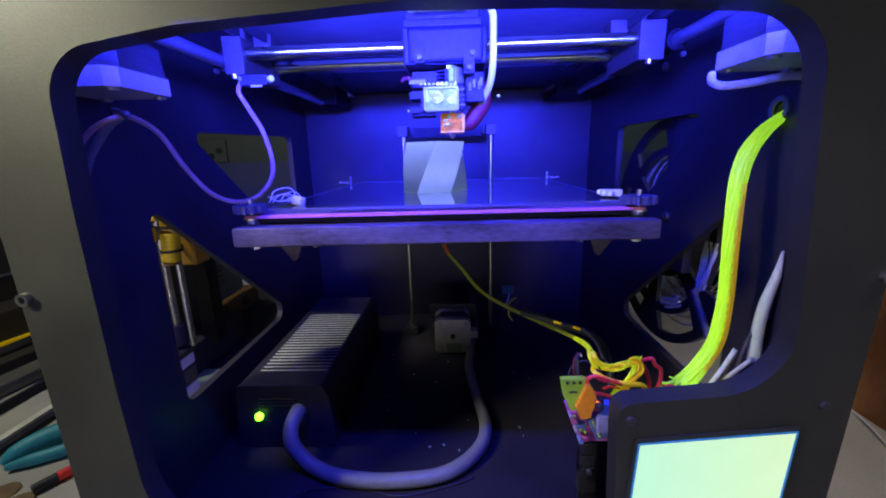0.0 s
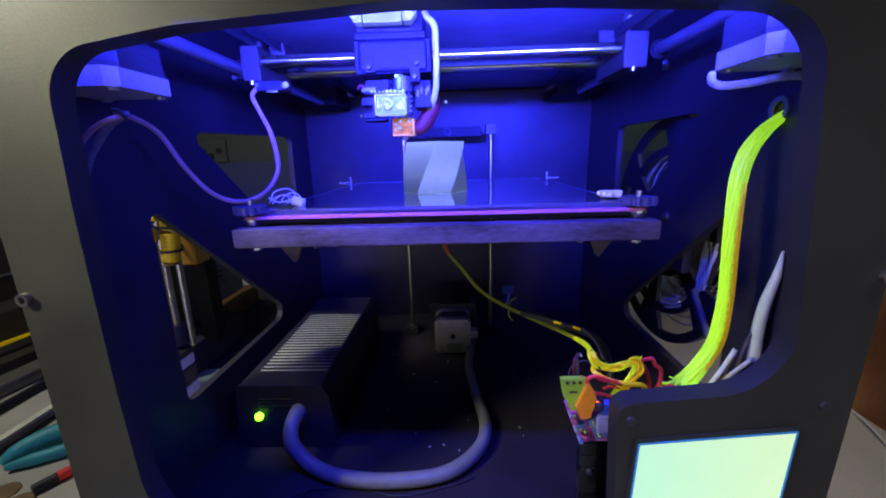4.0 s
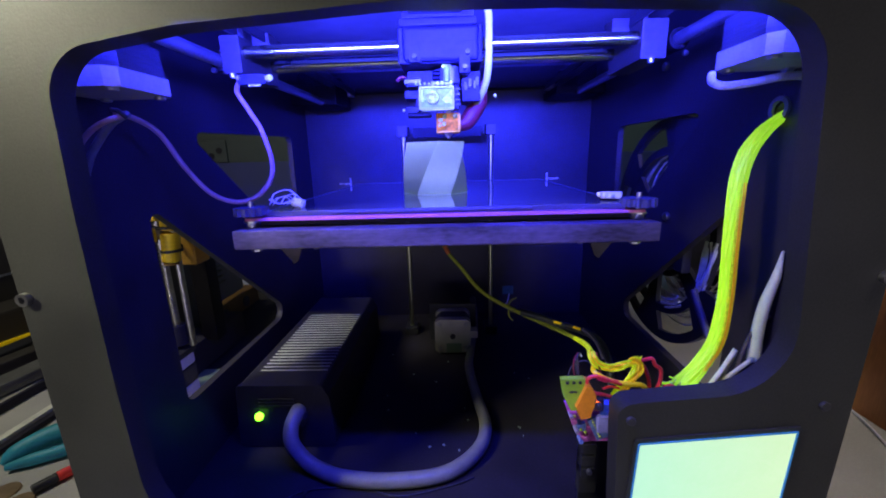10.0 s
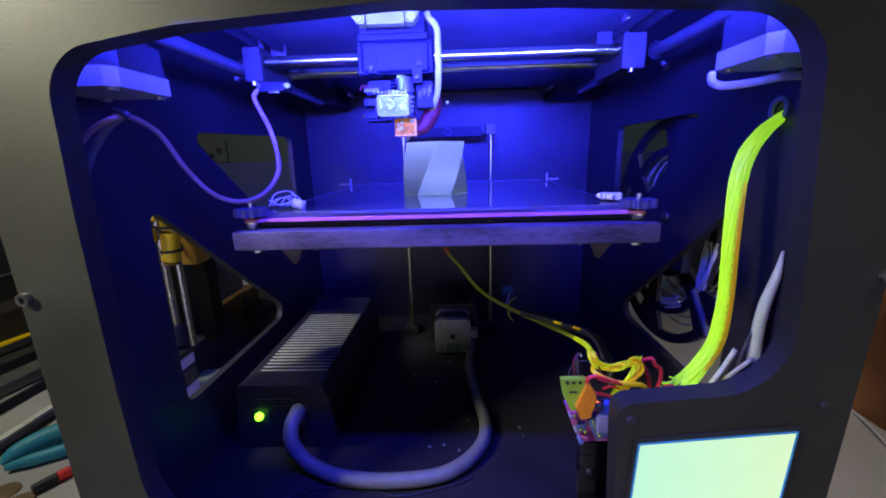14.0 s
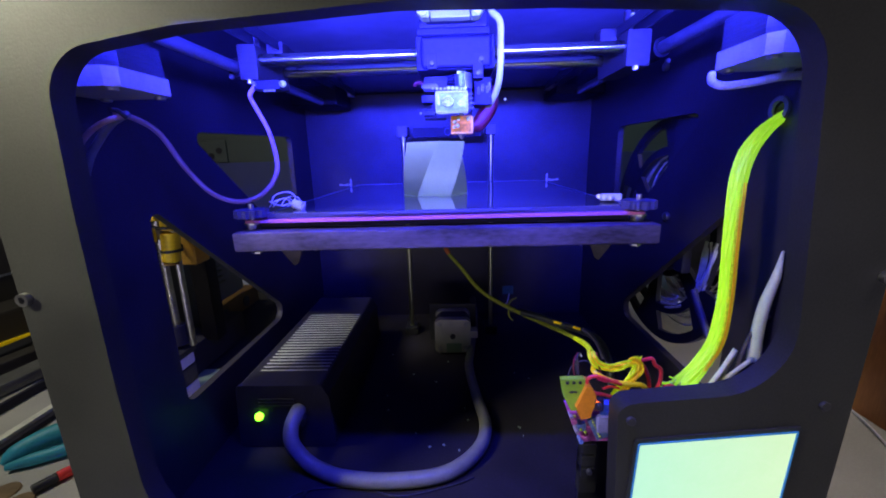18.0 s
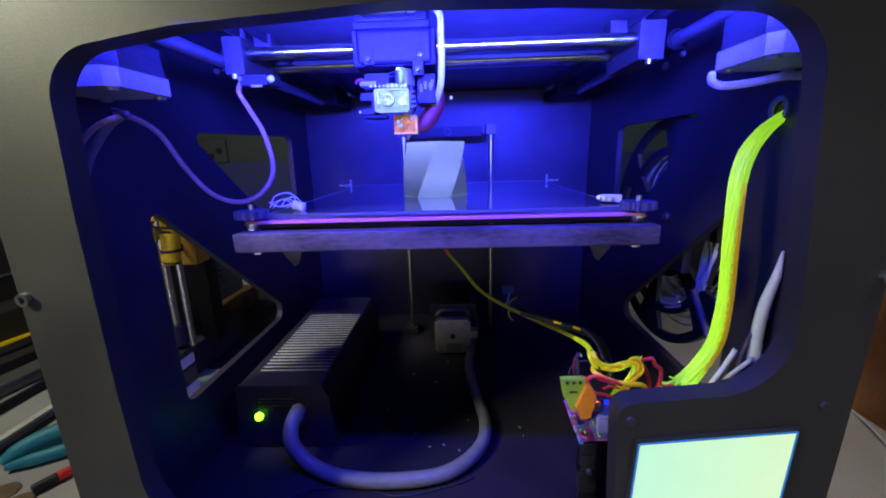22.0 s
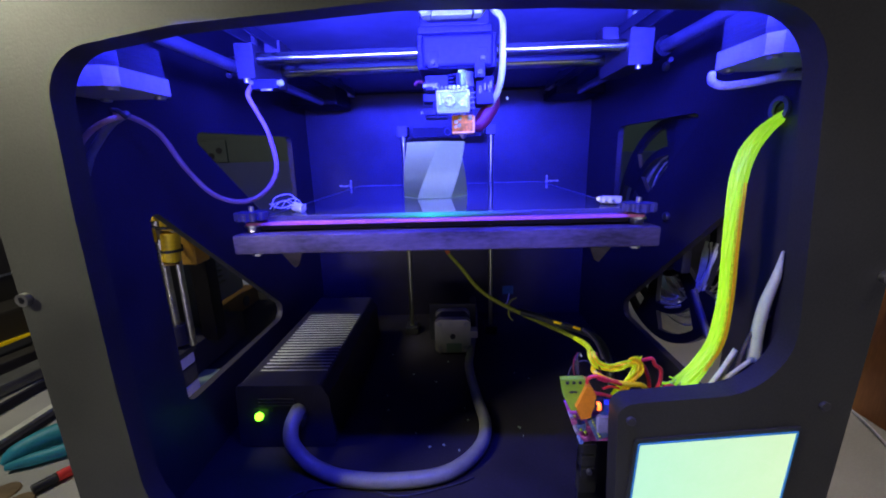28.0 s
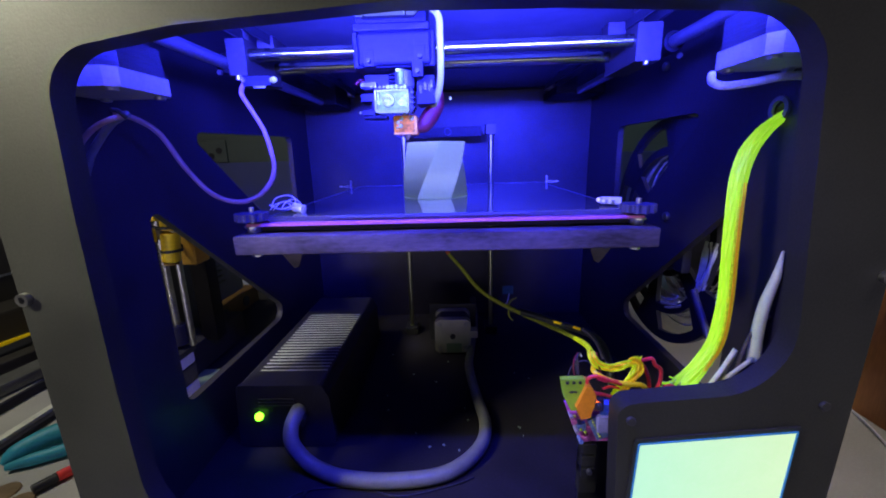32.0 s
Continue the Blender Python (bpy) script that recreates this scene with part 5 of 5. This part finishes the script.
    part("black_bracket", box(-0.345, -0.300, 0.185, 0.30, -0.2230, -0.185, 0.003), M_CORK, n)


build_neighbour()


def build_spool():
    yc, zc = 0.182, -0.058
    s = thing("filament_spool", (0.25, yc, zc), "black spool loosely wound with white filament hanging outside", "spool")
    for x in (0.218, 0.282):
        part("flange_rim", ring((x, yc, zc), (1, 0, 0), 0.111, 0.102, 0.005, 64), M_BLACK, s)
        part("flange_ring", ring((x, yc, zc), (1, 0, 0), 0.083, 0.075, 0.005, 56), M_BLACK, s)
        part("flange_hub", ring((x, yc, zc), (1, 0, 0), 0.040, 0.013, 0.005, 40), M_BLACK, s)
        for k in range(6):
            a = 2 * math.pi * k / 6 + 0.62
            u, w = Vector((0, math.cos(a), math.sin(a))), Vector((0, -math.sin(a), math.cos(a)))
            c = Vector((x, yc, zc))
            m = bmesh.new()
            pts = [c + u * 0.0395 + w * 0.006, c + u * 0.0755 + w * 0.010, c + u * 0.1025 + w * 0.024, c + u * 0.1025 - w * 0.024, c + u * 0.0755 - w * 0.010, c + u * 0.0395 - w * 0.006]
            lo = [m.verts.new(p - Vector((0.0022, 0, 0))) for p in pts]
            hi = [m.verts.new(p + Vector((0.0022, 0, 0))) for p in pts]
            m.faces.new(lo), m.faces.new(hi)
            for i in range(6):
                m.faces.new((lo[i], lo[(i + 1) % 6], hi[(i + 1) % 6], hi[i]))
            part("spoke", m, M_BLACK, s)
    part("core", ring((0.250, yc, zc), (1, 0, 0), 0.046, 0.042, 0.060, 40), M_BLACK, s)
    rng = random.Random(4)
    for k in range(18):
        r, x, dy, dz = rng.uniform(0.052, 0.090), rng.uniform(0.226, 0.274), rng.uniform(-0.006, 0.006), rng.uniform(-0.008, 0.002)
        pts = [(x + 0.004 * math.sin(2 * a + k), yc + dy + r * math.cos(a), zc + dz + r * math.sin(a)) for a in (2 * math.pi * j / 36 for j in range(37))]
        part("filament_turn", tube(pts, 0.0009, 6, 1, ends=False), M_FIL, s, "white filament")
    for k in range(13):
        r, a0, a1, x = ((0.0715 + 0.0019 * k, 176, 207, 0.2155) if k < 7 else (0.0985 + 0.0026 * (k - 7), 172, 200, 0.2150) if k < 10 else (0.0680 + 0.0045 * (k - 10), 233, 254, 0.2155))
        pts = [(x - 0.0010 * math.sin(5 * t + k), yc + r * math.cos(a) + 0.0015 * math.sin(3 * t + k), zc + r * math.sin(a)) for t, a in ((j / 9, radians(a0 + 2 * (k % 3) + (a1 - a0) * j / 9)) for j in range(10))]
        part("filament_turn", tube(pts, 0.0013, 7, 2), M_FIL, s, "white filament")
    arm = thing("spool_arm", (0.206, 0.182, -0.058), "dark plastic arm that carries the spool", "bracket")
    part("axle", rod((0.1955, 0.182, -0.058), (0.300, 0.182, -0.058), 0.012, 24), M_DKPLA, arm)
    part("arm_plate", box(0.1955, 0.2035, 0.108, 0.140, -0.080, 0.046, 0.0015), M_BLACK, arm)
    part("strut", rod((0.2085, 0.1095, -0.0950), (0.2085, 0.0825, -0.1265), 0.0030, 16, bevel=0.0006), M_KNOB, arm)


build_spool()


def build_clutter():
    rng = random.Random(7)
    # long profiles and rods lying side by side, running away from the machine
    for x, y, w, h, m, lab in ((-0.4285, 0.1180, 0.0045, 0.009, M_FIL, "pale plastic tube"), (-0.4195, 0.1130, 0.0040, 0.006, M_BLUEPLA, "blue-sided strip"), (-0.4880, 0.1650, 0.0030, 0.010, M_BLUEPLA, "thin blue-edged profile"), (-0.530, 0.19, 0.016, 0.016, M_DKALU, "dull grey profile"),
                               (-0.570, 0.22, 0.012, 0.022, M_SHADE, "dark wooden strip"), (-0.600, 0.27, 0.014, 0.022, M_BLACK, "black profile"), (-0.650, 0.30, 0.003, 0.012, M_YELLOW, "yellow strip"), (-0.70, 0.34, 0.030, 0.05, M_SHADE, "dark box profile")):
        b = thing("loose_bar", (x, y, TABLE), lab + " lying on the desk", "bar", "bars on the desk")
        turn = Euler((0, 0, radians(91 if x > -0.495 else 84 + rng.uniform(-5, 5)))).to_matrix()
        part("bar_body", box(x - 0.30, x + 0.30, y - w, y + w, TABLE, TABLE + h, min(w, h) * 0.3, turn=turn), m, b)
    t = thing("rubber_grip_tool", (-0.37, 0.085, TABLE), "teal rubber-handled tool lying on the desk", "tool")
    part("handle", tube([(-0.3925, 0.0640, TABLE + 0.005), (-0.3900, 0.0730, TABLE + 0.009), (-0.3800, 0.0880, TABLE + 0.011), (-0.3650, 0.1050, TABLE + 0.011), (-0.3450, 0.1200, TABLE + 0.010)], [0.003, 0.0075, 0.0095, 0.0105, 0.008], 14, 6), M_TEAL, t)
    part("handle", tube([(-0.3860, 0.0610, TABLE + 0.005), (-0.3720, 0.0690, TABLE + 0.006), (-0.3560, 0.0790, TABLE + 0.006), (-0.3400, 0.0920, TABLE + 0.007)], [0.003, 0.0055, 0.0060, 0.0060], 12, 6), M_TEAL, t)
    part("jaw", box(-0.340, -0.300, 0.108, 0.126, TABLE + 0.003, TABLE + 0.013, 0.003, turn=Euler((0, 0, radians(40))).to_matrix()), M_SCREW, t)
    k = thing("marker_pen", (-0.33, 0.045, TABLE), "black marker with a red band on the desk", "pen")
    part("barrel", rod((-0.3381, 0.0385, TABLE + 0.0045), (-0.3300, 0.0520, TABLE + 0.0045), 0.0042, 16, bevel=0.001), M_BLACK, k)
    part("band", rod((-0.3300, 0.0520, TABLE + 0.0045), (-0.3258, 0.0590, TABLE + 0.0045), 0.0044, 16), M_RED, k)
    part("cap", rod((-0.3258, 0.0590, TABLE + 0.0045), (-0.3150, 0.0770, TABLE + 0.0045), 0.0042, 16, bevel=0.001), M_BLACK, k)
    for x, y in ((-0.3640, 0.0400), (-0.3410, 0.0300)):
        c = thing("coin", (x, y, TABLE), "dull copper coin on the desk", "coin", "coins")
        part("disc", rod((x, y, TABLE), (x, y, TABLE + 0.002), 0.010, 24, bevel=0.0004), M_COPPER, c)
    d = thing("dark_cupboard", (-0.95, 0.62, TABLE), "tall dark cupboard at the far end of the desk", "cupboard")
    part("body", box(-1.15, -0.78, 0.36, 0.90, TABLE, 0.55, 0.003), M_SHADE, d)
    part("door", box(-1.14, -0.79, 0.352, 0.3595, TABLE + 0.01, 0.54, 0.002), M_SHADE, d)
    part("edge_strip", box(-0.7798, -0.7780, 0.36, 0.90, -0.160, -0.156, 0.0005), M_ALU, d)
    w = thing("thin_cable", (0.388, 0.11, TABLE), "thin white cable along the desk's edge", "cable")
    part("cable_run", tube([(0.400, 0.165, TABLE + 0.0015), (0.3935, 0.132, TABLE + 0.0015), (0.387, 0.111, TABLE + 0.0015), (0.3786, 0.0896, TABLE + 0.0015), (0.365, 0.065, TABLE + 0.0015)], 0.0013, 8, 6), M_WCABLE, w)
    f = bmesh.new()
    for x, y in [(0.0677, 0.1701), (0.0121, 0.1108), (0.0147, 0.094), (0.0595, 0.0833), (-0.0047, 0.1952)] + [(rng.uniform(-0.08, 0.09), rng.uniform(0.05, 0.24)) for _ in range(14)]:
        r = rng.uniform(0.0004, 0.0009)
        box(x - r, x + r * 1.6, y - r, y + r, FLOOR, FLOOR + 0.0006, 0, bm=f, turn=Euler((0, 0, rng.uniform(0, 3))).to_matrix())
    tagged(part("plastic_crumbs", f, M_WHITE), "scattered pale plastic crumbs on the floor", "crumbs", kind="stuff")
    o = thing("wall_socket", (-0.70, 0.91, 0.05), "pale wall socket with dark holes", "socket")
    part("face_plate", box(-0.745, -0.655, 0.928, 0.9355, 0.021, 0.085, 0.003), M_ROOM, o)
    for x, z in ((-0.724, 0.052), (-0.700, 0.040), (-0.676, 0.055)):
        part("hole", rod((x, 0.9265, z), (x, 0.930, z), 0.009, 16), M_BLACK, o)
    for x, y, z in ((0.189, 0.125, -0.0336), (0.189, 0.150, 0.0900)):
        sc = thing("wall_bolt", (x, y, z), "small domed bolt head in the side wall", "bolt", "wall bolts")
        part("bolt_head", rod((x - 0.0035, y, z), (x + 0.0002, y, z), 0.0038, 16, bevel=0.0012), M_SCREW, sc)
    gm = thing("cable_grommet", (0.1885, 0.0228, 0.0413), "small pale round collar round the loom's hole", "grommet")
    part("collar", ring((0.1876, 0.0235, 0.0420), (1, 0, 0), 0.0068, 0.0042, 0.0016, 28), M_CABLE, gm)
    e = thing("end_switch", (0.081, 0.33, -0.172), "small teal switch board on the back wall", "switch")
    part("switch_board", box(0.074, 0.090, 0.3325, 0.3348, -0.179, -0.167, 0.0004), M_TEALDK, e)
    part("lead", tube([(0.084, 0.331, -0.178), (0.080, 0.320, -0.186), (0.074, 0.312, -0.190)], 0.0008, 6, 5), M_WCABLE, e)


build_clutter()


# ---------------------------------------------------------------- movement
def nozzle_at(t):
    """The nozzle follows the vase's six sides once in 2.519 s."""
    u = ((t / 2.51897 + 0.75896) % 1.0) * 6
    k, f = math.floor(u), u - math.floor(u)
    a = 0.67878 + 0.0028 * t + k * math.pi / 3
    p, q = Vector((math.cos(a), math.sin(a))), Vector((math.cos(a + math.pi / 3), math.sin(a + math.pi / 3)))
    return Vector((PRINT_X, PRINT_Y)) + PRINT_R * (p * (1 - f) + q * f)


def motions():
    times = [k * 0.1 for k in range(321)]
    head = [(t, nozzle_at(t)) for t in times]
    walk(HEAD, [(t, pose(p.x, p.y, 0)) for t, p in head])
    walk(GANTRY, [(t, pose(0, p.y, 0)) for t, p in head])
    for k, (ob, rest) in enumerate(LEAD_PARTS):
        rows = []
        for t in [j * 0.2 for j in range(161)]:
            line = lead_line(nozzle_at(t).y)
            turn = rest.rotation_difference(line[k * 4 + 4] - line[k * 4])
            rows.append((t, Matrix.Translation(line[k * 4 + 2]) @ turn.to_matrix().to_4x4()))
        walk(ob, rows)
    drop = lambda t: -DROP * (t - 13.0)
    ends = (0.0, 16.0, 32.0)
    walk(BED, [(t, pose(0, 0, drop(t))) for t in ends])
    walk(VASE, [(t, pose(PRINT_X, PRINT_Y, GLASS_Z + drop(t))) for t in ends])
    walk(FRESH, [(t, pose(0, 0, DROP * t, 0, 0, math.degrees(TWIST * DROP * t))) for t in ends])

    # both lamps come on together late in the clip
    for ob in (BED_LIGHT, BOARD_LIGHT):
        p = ob.location.copy()
        walk(ob, [(t, pose(p.x, p.y, p.z, a, 0, 0)) for t, a in ((0, 0), (22.0, 0), (22.04, 80), (22.07, 160), (22.1, 180), (31.85, 180), (31.88, 100), (31.92, 20), (31.95, 0), (32, 0))])


motions()
